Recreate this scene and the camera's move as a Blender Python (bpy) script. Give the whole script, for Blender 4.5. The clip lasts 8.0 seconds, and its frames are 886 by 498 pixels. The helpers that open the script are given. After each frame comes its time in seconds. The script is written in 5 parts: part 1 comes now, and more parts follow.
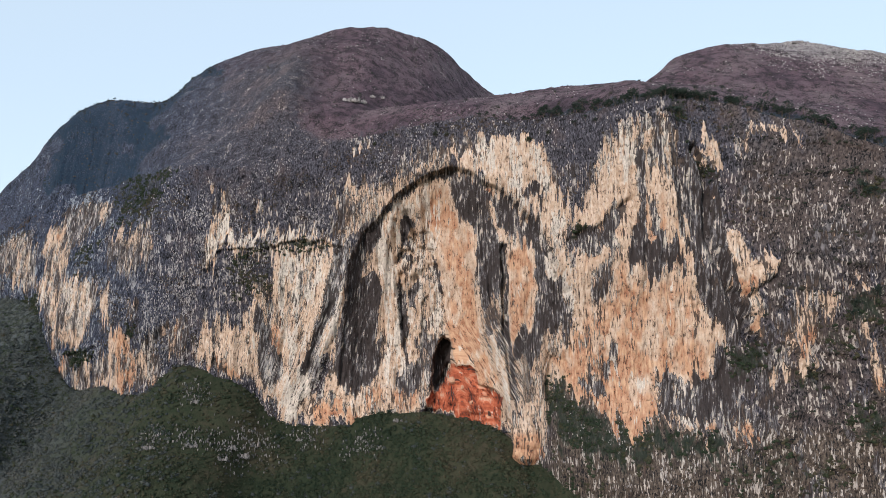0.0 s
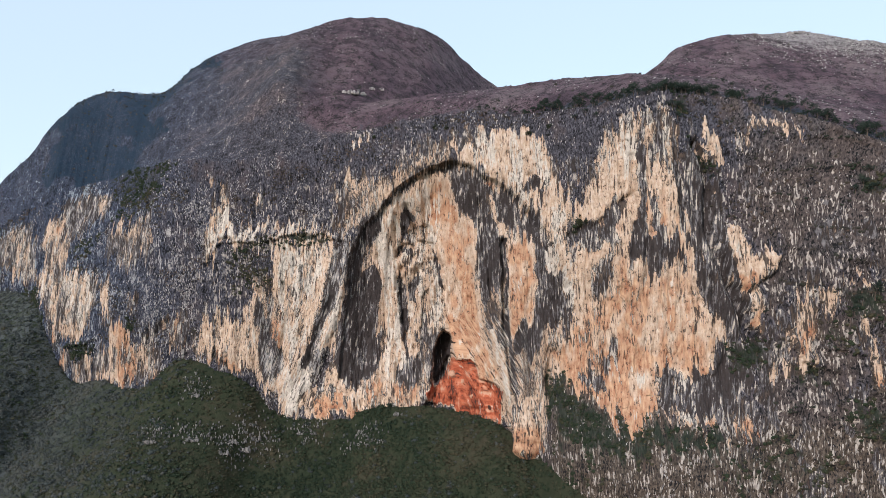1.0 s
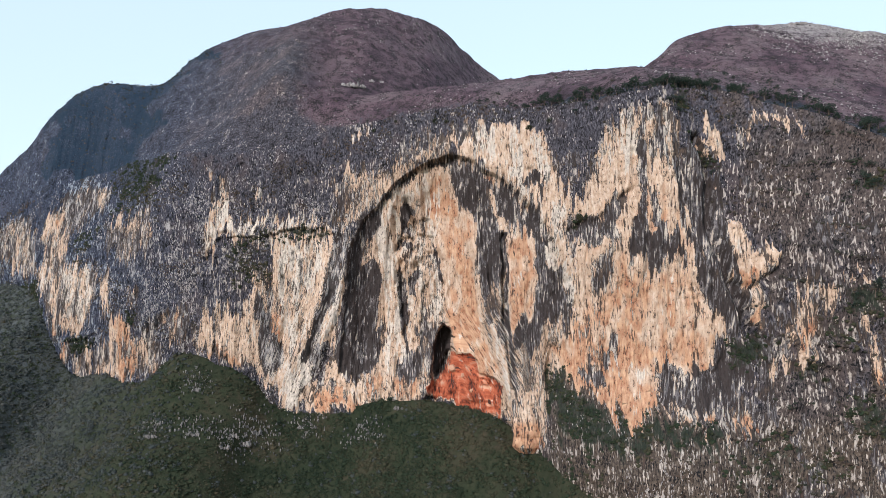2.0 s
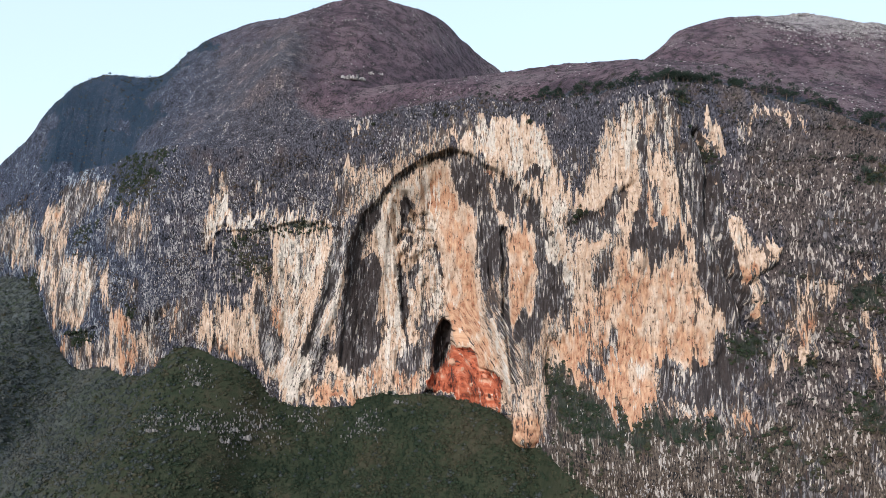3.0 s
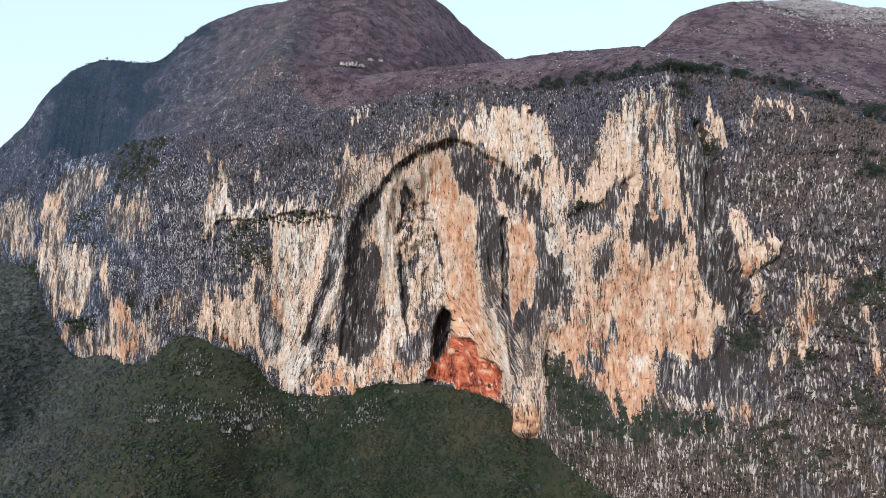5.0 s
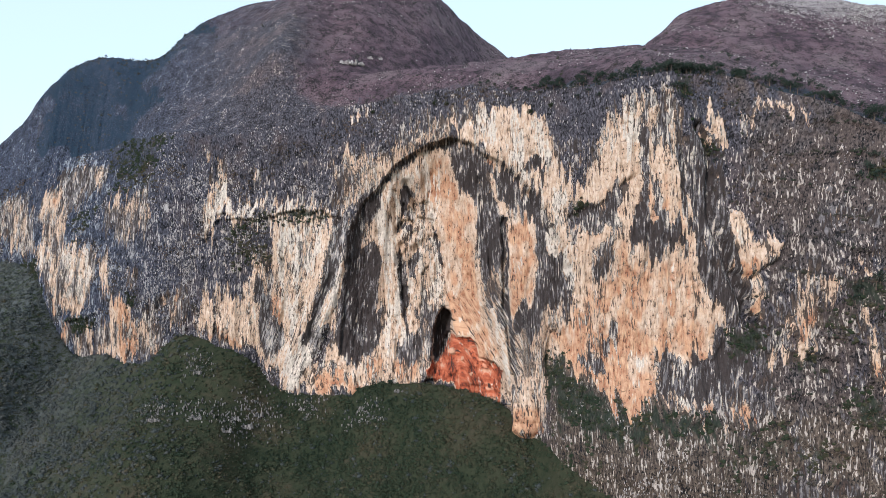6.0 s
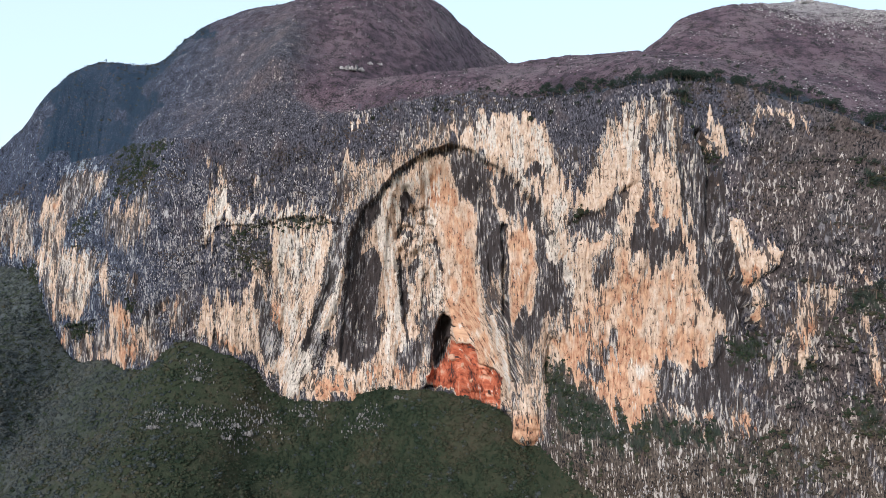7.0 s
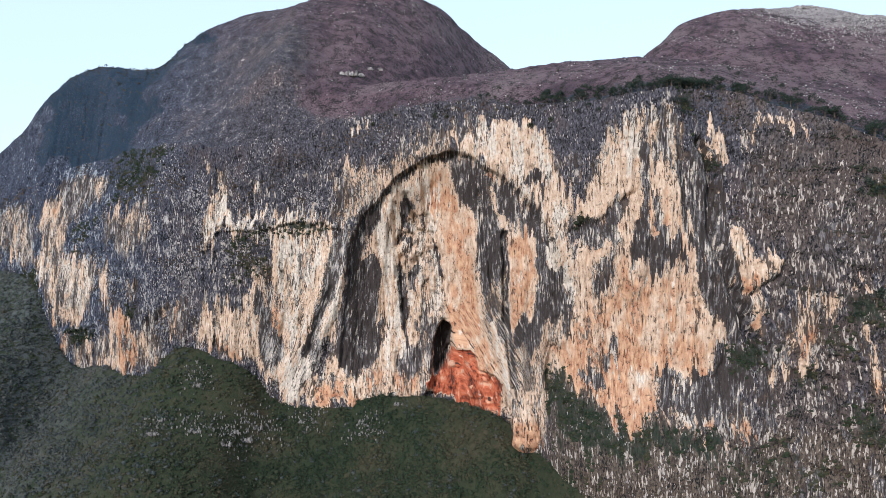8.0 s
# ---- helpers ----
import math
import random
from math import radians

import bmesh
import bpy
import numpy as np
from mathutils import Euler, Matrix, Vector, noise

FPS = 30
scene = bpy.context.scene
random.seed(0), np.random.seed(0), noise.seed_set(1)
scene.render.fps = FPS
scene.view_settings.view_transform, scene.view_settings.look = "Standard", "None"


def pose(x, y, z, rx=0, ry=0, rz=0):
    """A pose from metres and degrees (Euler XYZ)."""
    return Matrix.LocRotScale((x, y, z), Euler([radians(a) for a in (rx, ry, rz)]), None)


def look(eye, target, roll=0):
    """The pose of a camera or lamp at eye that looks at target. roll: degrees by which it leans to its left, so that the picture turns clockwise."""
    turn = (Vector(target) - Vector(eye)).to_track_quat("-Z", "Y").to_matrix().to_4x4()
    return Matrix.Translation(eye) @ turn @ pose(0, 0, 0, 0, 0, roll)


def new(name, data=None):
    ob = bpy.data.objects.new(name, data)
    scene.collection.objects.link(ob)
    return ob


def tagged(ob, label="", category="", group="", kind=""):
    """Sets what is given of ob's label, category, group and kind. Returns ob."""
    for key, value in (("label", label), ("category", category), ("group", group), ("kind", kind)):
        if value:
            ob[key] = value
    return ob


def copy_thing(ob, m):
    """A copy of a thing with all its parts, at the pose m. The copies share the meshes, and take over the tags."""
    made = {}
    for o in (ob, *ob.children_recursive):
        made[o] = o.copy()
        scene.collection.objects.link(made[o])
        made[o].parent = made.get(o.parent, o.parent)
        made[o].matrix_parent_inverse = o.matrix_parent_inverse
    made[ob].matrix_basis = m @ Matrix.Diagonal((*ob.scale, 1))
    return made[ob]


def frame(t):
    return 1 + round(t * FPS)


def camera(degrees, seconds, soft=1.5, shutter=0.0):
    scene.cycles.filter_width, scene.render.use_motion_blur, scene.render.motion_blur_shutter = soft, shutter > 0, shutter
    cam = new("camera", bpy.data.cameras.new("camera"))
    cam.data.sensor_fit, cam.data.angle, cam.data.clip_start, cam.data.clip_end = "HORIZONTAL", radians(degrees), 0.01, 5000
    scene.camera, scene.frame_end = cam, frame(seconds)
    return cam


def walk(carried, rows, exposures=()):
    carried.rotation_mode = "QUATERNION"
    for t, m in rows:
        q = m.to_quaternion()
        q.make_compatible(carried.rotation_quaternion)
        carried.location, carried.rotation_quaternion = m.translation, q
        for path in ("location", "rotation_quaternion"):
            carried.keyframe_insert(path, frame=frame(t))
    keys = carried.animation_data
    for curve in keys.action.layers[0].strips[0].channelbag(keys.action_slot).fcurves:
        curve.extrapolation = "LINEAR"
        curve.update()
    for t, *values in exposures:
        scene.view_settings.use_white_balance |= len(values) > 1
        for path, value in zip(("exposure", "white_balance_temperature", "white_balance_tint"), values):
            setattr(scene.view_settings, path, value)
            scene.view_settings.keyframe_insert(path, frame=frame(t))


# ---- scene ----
EXPOSURE, SKY_POWER, SUN_POWER = 0.9, 0.126, 1.75
GROUND = 240.0  # the height of the camera over the valley floor at 7 s
cam = camera(62.0, 8.0, soft=0.5)
# seconds, east, north, climb, pitch, yaw, roll
PATH = (
    (0.0, 1.45, -2.65, -34.9, 4.86, 0.13, 0.11),
    (0.5, 1.50, -2.38, -31.9, 4.36, 0.135, 0.07),
    (1.0, 1.50, -2.12, -29.0, 3.86, 0.14, 0.04),
    (1.5, 1.48, -1.86, -26.1, 3.38, 0.14, 0.01),
    (3.0, 1.36, -1.15, -18.7, 2.02, 0.12, -0.01),
    (3.5, 1.20, -1.02, -16.2, 1.58, 0.10, -0.01),
    (4.0, 0.95, -0.95, -13.6, 1.16, 0.08, -0.01),
    (4.5, 0.70, -0.80, -11.3, 0.77, 0.06, 0.0),
    (6.0, 0.20, -0.16, -4.75, -0.06, 0.02, 0.0),
    (6.5, 0.05, -0.08, -2.1, -0.05, 0.0, 0.0),
    (7.0, 0.0, 0.0, 0.0, 0.0, 0.0, 0.0),
    (7.5, -0.1, 0.2, 2.25, 0.04, 0.0, 0.01),
    (8.0, -0.2, 0.34, 4.2, 0.11, -0.01, 0.03),
)
walk(cam, [(t, pose(x, y, GROUND + z, 90 + p, 0, yaw) @ pose(0, 0, 0, 0, 0, roll)) for t, x, y, z, p, yaw, roll in PATH], exposures=((0.0, EXPOSURE - 0.24, 6120, 16), (1.5, EXPOSURE - 0.12, 6040, 16), (3.5, EXPOSURE, 5920, 15), (8.0, EXPOSURE, 5860, 15)))

# ---- daylight: a low, hazy sun behind the camera ----
SUN_FROM = Vector((-0.55, -1.0, 0.44)).normalized()
world = bpy.data.worlds.new("sky")
scene.world = world
world.use_nodes = True
wn = world.node_tree.nodes
sky = wn.new("ShaderNodeTexSky")
sky.sky_type = "NISHITA"
sky.sun_disc = False
sky.sun_elevation = math.asin(SUN_FROM.z)
sky.sun_rotation = math.atan2(SUN_FROM.x, SUN_FROM.y)
sky.air_density, sky.dust_density, sky.ozone_density = 1.0, 1.7, 1.3
wn["Background"].inputs["Strength"].default_value = SKY_POWER
haze = wn.new("ShaderNodeMix")
haze.data_type = "RGBA"
haze.inputs["Factor"].default_value = 0.65
haze.inputs["B"].default_value = (4.15, 4.95, 5.05, 1)  # an even milky haze over the whole sky
world.node_tree.links.new(sky.outputs["Color"], haze.inputs["A"])
world.node_tree.links.new(haze.outputs["Result"], wn["Background"].inputs["Color"])
sun = new("sun", bpy.data.lights.new("sun", "SUN"))
sun.data.energy, sun.data.angle, sun.data.color = SUN_POWER, radians(8), (1.0, 0.91, 0.81)
sun.matrix_world = look(SUN_FROM * 2000, (0, 0, 0))


# ---- materials ----
def material(name):
    m = bpy.data.materials.new(name)
    m.use_nodes = True
    return m, m.node_tree.nodes, m.node_tree.links


class Kit:
    """Short ways to add shader nodes to one material."""

    def __init__(self, name, rough=0.95):
        self.m, self.n, self.l = material(name)
        self.b = self.n["Principled BSDF"]
        self.b.inputs["Roughness"].default_value = rough
        self.b.inputs["Specular IOR Level"].default_value = 0.15
        self.co = self.n.new("ShaderNodeTexCoord").outputs["Object"]

    def put(self, socket, v):
        if isinstance(v, bpy.types.NodeSocket):
            self.l.new(v, socket)
        elif isinstance(v, tuple) and len(v) == 3 and socket.type == "RGBA":
            socket.default_value = (*v, 1)
        else:
            socket.default_value = v

    def noise(self, size, stretch=(1, 1, 1), detail=3.0, rough=0.55, warp=0.0):
        mp = self.n.new("ShaderNodeMapping")
        mp.inputs["Scale"].default_value = tuple(1 / (size * s) for s in stretch)
        self.l.new(self.co, mp.inputs["Vector"])
        t = self.n.new("ShaderNodeTexNoise")
        t.inputs["Scale"].default_value, t.inputs["Detail"].default_value = 1.0, detail
        t.inputs["Roughness"].default_value, t.inputs["Distortion"].default_value = rough, warp
        self.l.new(mp.outputs["Vector"], t.inputs["Vector"])
        return t.outputs["Fac"]

    def cracks(self, size, stretch, width):
        """Thin lines between irregular blocks: 1 in the crack."""
        mp = self.n.new("ShaderNodeMapping")
        mp.inputs["Scale"].default_value = tuple(1 / (size * s) for s in stretch)
        bend = self.n.new("ShaderNodeTexNoise")
        bend.inputs["Scale"].default_value, bend.inputs["Detail"].default_value = 0.12, 3.0
        self.l.new(self.co, bend.inputs["Vector"])
        mixed = self.n.new("ShaderNodeMix")
        mixed.data_type, mixed.blend_type = "RGBA", "LINEAR_LIGHT"
        mixed.inputs["Factor"].default_value = 6.0
        mixed.clamp_factor = False
        self.l.new(self.co, mixed.inputs["A"])
        self.l.new(bend.outputs["Color"], mixed.inputs["B"])
        self.l.new(mixed.outputs["Result"], mp.inputs["Vector"])
        t = self.n.new("ShaderNodeTexVoronoi")
        t.feature = "DISTANCE_TO_EDGE"
        t.inputs["Scale"].default_value = 1.0
        self.l.new(mp.outputs["Vector"], t.inputs["Vector"])
        return self.step(t.outputs["Distance"], width, 0.0)

    def math(self, op, a, b=0.0, c=0.0):
        t = self.n.new("ShaderNodeMath")
        t.operation = op
        for i, v in enumerate((a, b, c)):
            self.put(t.inputs[i], v)
        return t.outputs[0]

    def add(self, *terms):
        total = terms[0]
        for v in terms[1:]:
            total = self.math("ADD", total, v)
        return total

    def times(self, a, b):
        return self.math("MULTIPLY", a, b)

    def step(self, v, a, b):
        t = self.n.new("ShaderNodeMapRange")
        t.interpolation_type = "SMOOTHSTEP"
        self.put(t.inputs["Value"], v)
        t.inputs["From Min"].default_value, t.inputs["From Max"].default_value = a, b
        return t.outputs["Result"]

    def mix(self, f, a, b):
        t = self.n.new("ShaderNodeMix")
        t.data_type = "RGBA"
        self.put(t.inputs["Factor"], f)
        self.put(t.inputs["A"], a)
        self.put(t.inputs["B"], b)
        return t.outputs["Result"]

    def haze_tint(self, c):
        """Tints the western rock darker and bluer: distance haze put into its colour."""
        t = self.n.new("ShaderNodeMix")
        t.data_type, t.blend_type = "RGBA", "MULTIPLY"
        self.put(t.inputs["Factor"], self.attr("haze_tint"))
        self.put(t.inputs["A"], c)
        self.put(t.inputs["B"], (0.70, 0.88, 1.10))
        return t.outputs["Result"]

    def ramp(self, f, *stops):
        t = self.n.new("ShaderNodeValToRGB")
        e = t.color_ramp.elements
        while len(e) < len(stops):
            e.new(0.5)
        for el, (p, c) in zip(e, stops):
            el.position, el.color = p, (*c, 1)
        self.put(t.inputs["Fac"], f)
        return t.outputs["Color"]

    def attr(self, name):
        t = self.n.new("ShaderNodeAttribute")
        t.attribute_name = name
        return t.outputs["Fac"]

    def random(self):
        return self.n.new("ShaderNodeNewGeometry").outputs["Random Per Island"]

    def bump(self, h, strength, distance):
        t = self.n.new("ShaderNodeBump")
        t.inputs["Strength"].default_value, t.inputs["Distance"].default_value = strength, distance
        self.put(t.inputs["Height"], h)
        self.l.new(t.outputs["Normal"], self.b.inputs["Normal"])

    def done(self, colour):
        self.put(self.b.inputs["Base Color"], colour)
        return self.m


def weathered(k, grain, broad, streak, pale, tan=0.0):
    """The weathered rock: a dark grey crust, purplish in places, with pit shade painted in as near-black specks, and
    pale knobs.
    """
    knob = k.noise(1.25, (1, 1, 4.5), 2, 0.5, 0.3)
    speck = k.noise(1.0, (1, 1, 2.0), 2, 0.5)
    mid = k.noise(11, (1, 1, 1.2), 4, 0.6)
    c = k.ramp(grain, (0.37, (0.019, 0.019, 0.024)), (0.5, (0.062, 0.060, 0.073)), (0.63, (0.135, 0.130, 0.150)))
    c = k.mix(k.step(k.add(k.times(broad, 0.6), k.times(mid, 0.4), k.times(tan, 0.3)), 0.50, 0.62), c, k.ramp(grain, (0.36, (0.033, 0.027, 0.029)), (0.64, (0.118, 0.096, 0.100))))
    if isinstance(tan, bpy.types.NodeSocket):
        c = k.mix(k.times(k.step(tan, 0.15, 0.45), 0.85), c, k.ramp(grain, (0.36, (0.032, 0.025, 0.019)), (0.5, (0.086, 0.067, 0.052)), (0.64, (0.165, 0.132, 0.100))))
    c = k.mix(k.step(k.add(knob, k.times(streak, 0.5), k.times(mid, 0.8), k.times(pale, 0.3)), 1.245, 1.285), c, k.ramp(speck, (0.35, (0.25, 0.222, 0.20)), (0.6, (0.46, 0.41, 0.36))))
    c = k.mix(k.step(k.add(speck, k.times(mid, 0.7), k.times(knob, 0.4)), 0.96, 0.92), c, (0.014, 0.014, 0.015))
    return c, knob


def limestone():
    """Streaked limestone: warm fresh rock under dark mineral films, white drips, moss and scree on the rough parts;
    shade is painted into pits and streak edges.
    """
    k = Kit("limestone")
    flat = k.n.new("ShaderNodeCombineXYZ")  # metres along the face and up it, so that streaks hang plumb on leaning rock
    k.put(flat.inputs["X"], k.attr("course"))
    split = k.n.new("ShaderNodeSeparateXYZ")
    k.l.new(k.co, split.inputs["Vector"])
    k.l.new(split.outputs["Z"], flat.inputs["Z"])
    k.co = flat.outputs["Vector"]
    dark, pale, orange, red, moss, rough = (k.attr(a) for a in ("dark", "pale", "orange", "red", "moss", "karst"))
    broad = k.noise(38, (1, 1, 1.3), 4)
    streak = k.noise(3.4, (1, 1, 6), 5, 0.65, 0.2)
    thin = k.noise(1.6, (1, 1, 6.5), 4, 0.6, 0.2)
    hair = k.noise(1.1, (1, 1, 9), 3, 0.55, 0.15)
    cluster = k.noise(9, (1, 1, 2.6), 5, 0.66, 0.2)
    blot = k.noise(4.5, (1, 1, 1.6), 5, 0.68)
    grain = k.noise(1.5, (1, 1, 2.2), 4, 0.7)
    tone = k.add(k.times(blot, 0.35), k.times(grain, 0.25), k.times(thin, 0.25), k.times(streak, 0.15))
    warm = k.ramp(tone, (0.39, (0.33, 0.215, 0.145)), (0.47, (0.50, 0.358, 0.255)), (0.53, (0.62, 0.482, 0.370)), (0.60, (0.74, 0.638, 0.530)))
    ochre = k.ramp(k.add(k.times(blot, 0.6), k.times(thin, 0.4)), (0.40, (0.35, 0.155, 0.088)), (0.58, (0.60, 0.388, 0.245)))
    warm = k.mix(k.step(k.add(k.times(orange, 0.9), k.times(streak, 0.5), k.times(blot, 0.4), k.times(thin, 0.4)), 0.95, 1.25), warm, ochre)
    brick = k.ramp(k.add(k.times(blot, 0.45), k.times(grain, 0.2), k.times(cluster, 0.35)), (0.41, (0.07, 0.030, 0.024)), (0.47, (0.30, 0.072, 0.035)), (0.53, (0.48, 0.145, 0.075)), (0.60, (0.55, 0.33, 0.22)))
    warm = k.mix(k.step(k.add(red, k.times(blot, 0.4)), 0.75, 1.0), warm, brick)
    white = k.ramp(grain, (0.34, (0.43, 0.375, 0.315)), (0.64, (0.73, 0.655, 0.565)))
    warm = k.mix(k.step(k.add(k.times(pale, 0.26), k.times(thin, 0.45), k.times(hair, 0.25), k.times(streak, 0.5), k.times(blot, 0.35)), 0.925, 0.965), warm, white)
    film = k.ramp(k.add(k.times(grain, 0.5), k.times(thin, 0.5)), (0.42, (0.044, 0.041, 0.043)), (0.5, (0.116, 0.107, 0.110)), (0.59, (0.200, 0.188, 0.188)))
    film = k.mix(k.times(k.step(pale, 0.7, 1.0), 0.85), film, k.ramp(grain, (0.34, (0.19, 0.185, 0.185)), (0.66, (0.42, 0.40, 0.385))))
    runs = k.step(k.add(k.times(hair, 1.2), k.times(thin, 0.6), k.times(streak, 0.4), k.times(cluster, 1.2), k.times(dark, -0.25)), 1.67, 1.71)
    film = k.mix(runs, film, (0.52, 0.462, 0.395))
    cover = k.add(k.times(dark, 1.15), k.times(streak, 1.1), k.times(thin, 1.2), k.times(hair, 0.8), k.times(blot, 0.4), k.times(cluster, 1.0))
    stone = k.mix(k.step(cover, 2.77, 2.82), warm, film)
    # near-black line along film edges: shade between streaks put into the colour
    gap_shade = k.times(k.step(cover, 2.75, 2.80), k.step(cover, 2.94, 2.85))
    stone = k.mix(k.times(gap_shade, 0.8), stone, (0.018, 0.017, 0.018))
    drip = k.step(k.add(hair, k.times(thin, 0.8), k.times(cluster, 1.2), k.times(dark, -0.35)), 1.27, 1.22)
    # pits drawn by colour alone, as dark as if shaded
    pit_shade = k.times(k.step(k.add(k.times(blot, 0.6), k.times(grain, 0.7)), 0.575, 0.535), 0.8)
    crack = k.times(k.cracks(11, (1, 1, 2.6), 0.022), k.step(k.add(k.times(cluster, 0.6), k.times(blot, 0.4)), 0.52, 0.57))
    stone = k.mix(k.times(drip, 0.9), stone, (0.04, 0.032, 0.03))
    stone = k.mix(pit_shade, stone, (0.03, 0.026, 0.025))
    stone = k.mix(k.times(crack, 0.4), stone, (0.07, 0.05, 0.042))
    crust, knob = weathered(k, grain, broad, streak, pale, orange)
    crust = k.haze_tint(crust)
    stone = k.mix(k.step(k.add(rough, k.times(streak, 0.8), k.times(thin, 1.2), k.times(hair, 0.6), k.times(blot, 0.4), k.times(cluster, 0.9)), 2.39, 2.46), stone, crust)
    green = k.ramp(grain, (0.3, (0.012, 0.017, 0.013)), (0.55, (0.030, 0.038, 0.028)), (0.75, (0.07, 0.066, 0.05)))
    stone = k.mix(k.step(k.add(moss, k.times(blot, 1.0), k.times(grain, 0.6)), 1.25, 1.5), stone, green)
    k.bump(k.add(k.times(streak, 0.6), k.times(grain, 0.5), k.times(knob, 0.5), k.times(thin, 0.8), k.times(hair, 0.5), k.times(crack, -0.5)), 1.0, 2.2)
    return k.done(stone)


def dry_grass():
    """Short dry grass and bracken on stony soil, reddish brown, with bare weathered rock where it is steep."""
    k = Kit("dry_grass", 1.0)
    broad, mid, fine = k.noise(60, detail=4), k.noise(9, detail=5), k.noise(1.7, detail=4, rough=0.7)
    tint = k.add(k.times(broad, 0.6), k.times(mid, 0.4))
    c = k.ramp(tint, (0.36, (0.058, 0.040, 0.052)), (0.5, (0.108, 0.071, 0.086)), (0.64, (0.148, 0.108, 0.116)))
    c = k.mix(k.step(k.add(fine, k.times(mid, 0.5)), 0.74, 0.66), c, (0.026, 0.023, 0.023))
    c = k.mix(k.step(k.add(fine, k.times(broad, 0.4)), 0.80, 0.86), c, (0.165, 0.128, 0.128))
    streak = k.noise(2.6, (1, 1, 6), 4, 0.62, 0.25)
    crust, knob = weathered(k, k.noise(1.5, (1, 1, 1.8), 5, 0.72), broad, streak, -0.3)
    c = k.mix(k.step(k.add(k.attr("crust"), k.times(mid, 0.8), k.times(fine, 0.3)), 0.85, 1.25), c, crust)
    scrub = k.step(k.add(k.attr("moss"), k.times(mid, 0.9), k.times(fine, 0.5)), 1.05, 1.35)
    # scrub cover, its green shifted to blue with the haze in the colour
    c = k.mix(scrub, c, k.ramp(fine, (0.3, (0.015, 0.024, 0.033)), (0.7, (0.038, 0.055, 0.072))))
    stones = k.step(k.add(k.attr("karst"), k.noise(1.3, (1, 1, 1.5), 3, 0.6), k.times(mid, 0.4)), 1.28, 1.36)
    c = k.mix(stones, c, k.ramp(fine, (0.3, (0.20, 0.18, 0.18)), (0.7, (0.38, 0.35, 0.34))))
    tuft = k.noise(1.1, (1, 1, 1.3), 2, 0.5)
    c = k.mix(k.times(k.step(k.add(tuft, k.times(mid, 0.5)), 0.66, 0.62), 0.8), c, (0.020, 0.018, 0.019))
    c = k.mix(k.times(k.step(k.add(tuft, k.times(broad, 0.4)), 0.80, 0.83), 0.5), c, (0.20, 0.165, 0.175))
    c = k.haze_tint(c)
    k.bump(k.add(mid, fine, k.times(knob, 0.6)), 0.9, 1.8)
    return k.done(c)


def undergrowth():
    """Ground under the scrub: leaf litter, moss and scree."""
    k = Kit("undergrowth", 1.0)
    broad, mid, fine = k.noise(45, detail=4), k.noise(6, detail=5), k.noise(1.3, detail=4)
    c = k.ramp(k.add(k.times(broad, 0.5), k.times(mid, 0.5)), (0.38, (0.020, 0.028, 0.015)), (0.52, (0.032, 0.037, 0.021)), (0.66, (0.055, 0.046, 0.030)))
    c = k.mix(k.step(k.add(k.attr("karst"), k.times(fine, 0.7), k.times(mid, 0.5)), 1.2, 1.3), c, (0.36, 0.33, 0.30))
    # western ground turned to grey rock, with haze put into its colour
    c = k.mix(k.times(k.attr("haze_tint"), k.step(k.add(mid, fine), 0.85, 1.15)), c, (0.068, 0.076, 0.078))
    k.bump(k.add(mid, fine), 0.8, 1.0)
    return k.done(c)


def foliage(name, low, mid, high):
    k = Kit(name, 0.85)
    t = k.add(k.times(k.random(), 0.3), k.times(k.noise(45, detail=4), 0.9), k.times(k.noise(1.2, detail=3), 0.35))
    return k.done(k.ramp(t, (0.45, low), (0.72, mid), (1.0, high)))


def plain_rock(name, low, high):
    k = Kit(name)
    t = k.noise(1.4, (1, 1, 2), 4, 0.65)
    k.bump(t, 0.6, 0.4)
    c = k.ramp(k.add(k.times(t, 0.7), k.times(k.random(), 0.3)), (0.34, low), (0.66, high))
    return k.done(c)


LIMESTONE = limestone()
GRASS = dry_grass()
LITTER = undergrowth()
SCRUB = foliage("scrub_leaves", (0.011, 0.020, 0.012), (0.024, 0.036, 0.020), (0.060, 0.051, 0.031))
DRY_SCRUB = foliage("dry_scrub_leaves", (0.028, 0.028, 0.02), (0.05, 0.044, 0.032), (0.10, 0.07, 0.055))
HILL_SCRUB = foliage("hill_scrub_leaves", (0.018, 0.024, 0.018), (0.032, 0.038, 0.028), (0.075, 0.06, 0.05))
LEAVES = foliage("tree_leaves", (0.011, 0.022, 0.018), (0.020, 0.034, 0.026), (0.042, 0.052, 0.034))
# the same scrub in the west, greyed and blued to carry the haze
HAZED_SCRUB = foliage("hazed_scrub_leaves", (0.027, 0.035, 0.036), (0.044, 0.053, 0.052), (0.074, 0.076, 0.070))
BARK = plain_rock("bark", (0.05, 0.04, 0.03), (0.14, 0.11, 0.09))
KNOB_ROCK = plain_rock("weathered_knobs", (0.17, 0.16, 0.16), (0.44, 0.415, 0.40))
RIB_ROCK = plain_rock("grey_ribs", (0.05, 0.048, 0.05), (0.23, 0.218, 0.205))
PALE_ROCK = plain_rock("pale_limestone", (0.10, 0.095, 0.095), (0.38, 0.355, 0.335))
RUST_ROCK = plain_rock("rusty_limestone", (0.28, 0.12, 0.07), (0.50, 0.30, 0.20))


# ---- shape of the land (metres; the valley floor is z = 0) ----
def smooth(a, b, v):
    t = np.clip((v - a) / (b - a), 0.0, 1.0)
    return t * t * (3 - 2 * t)


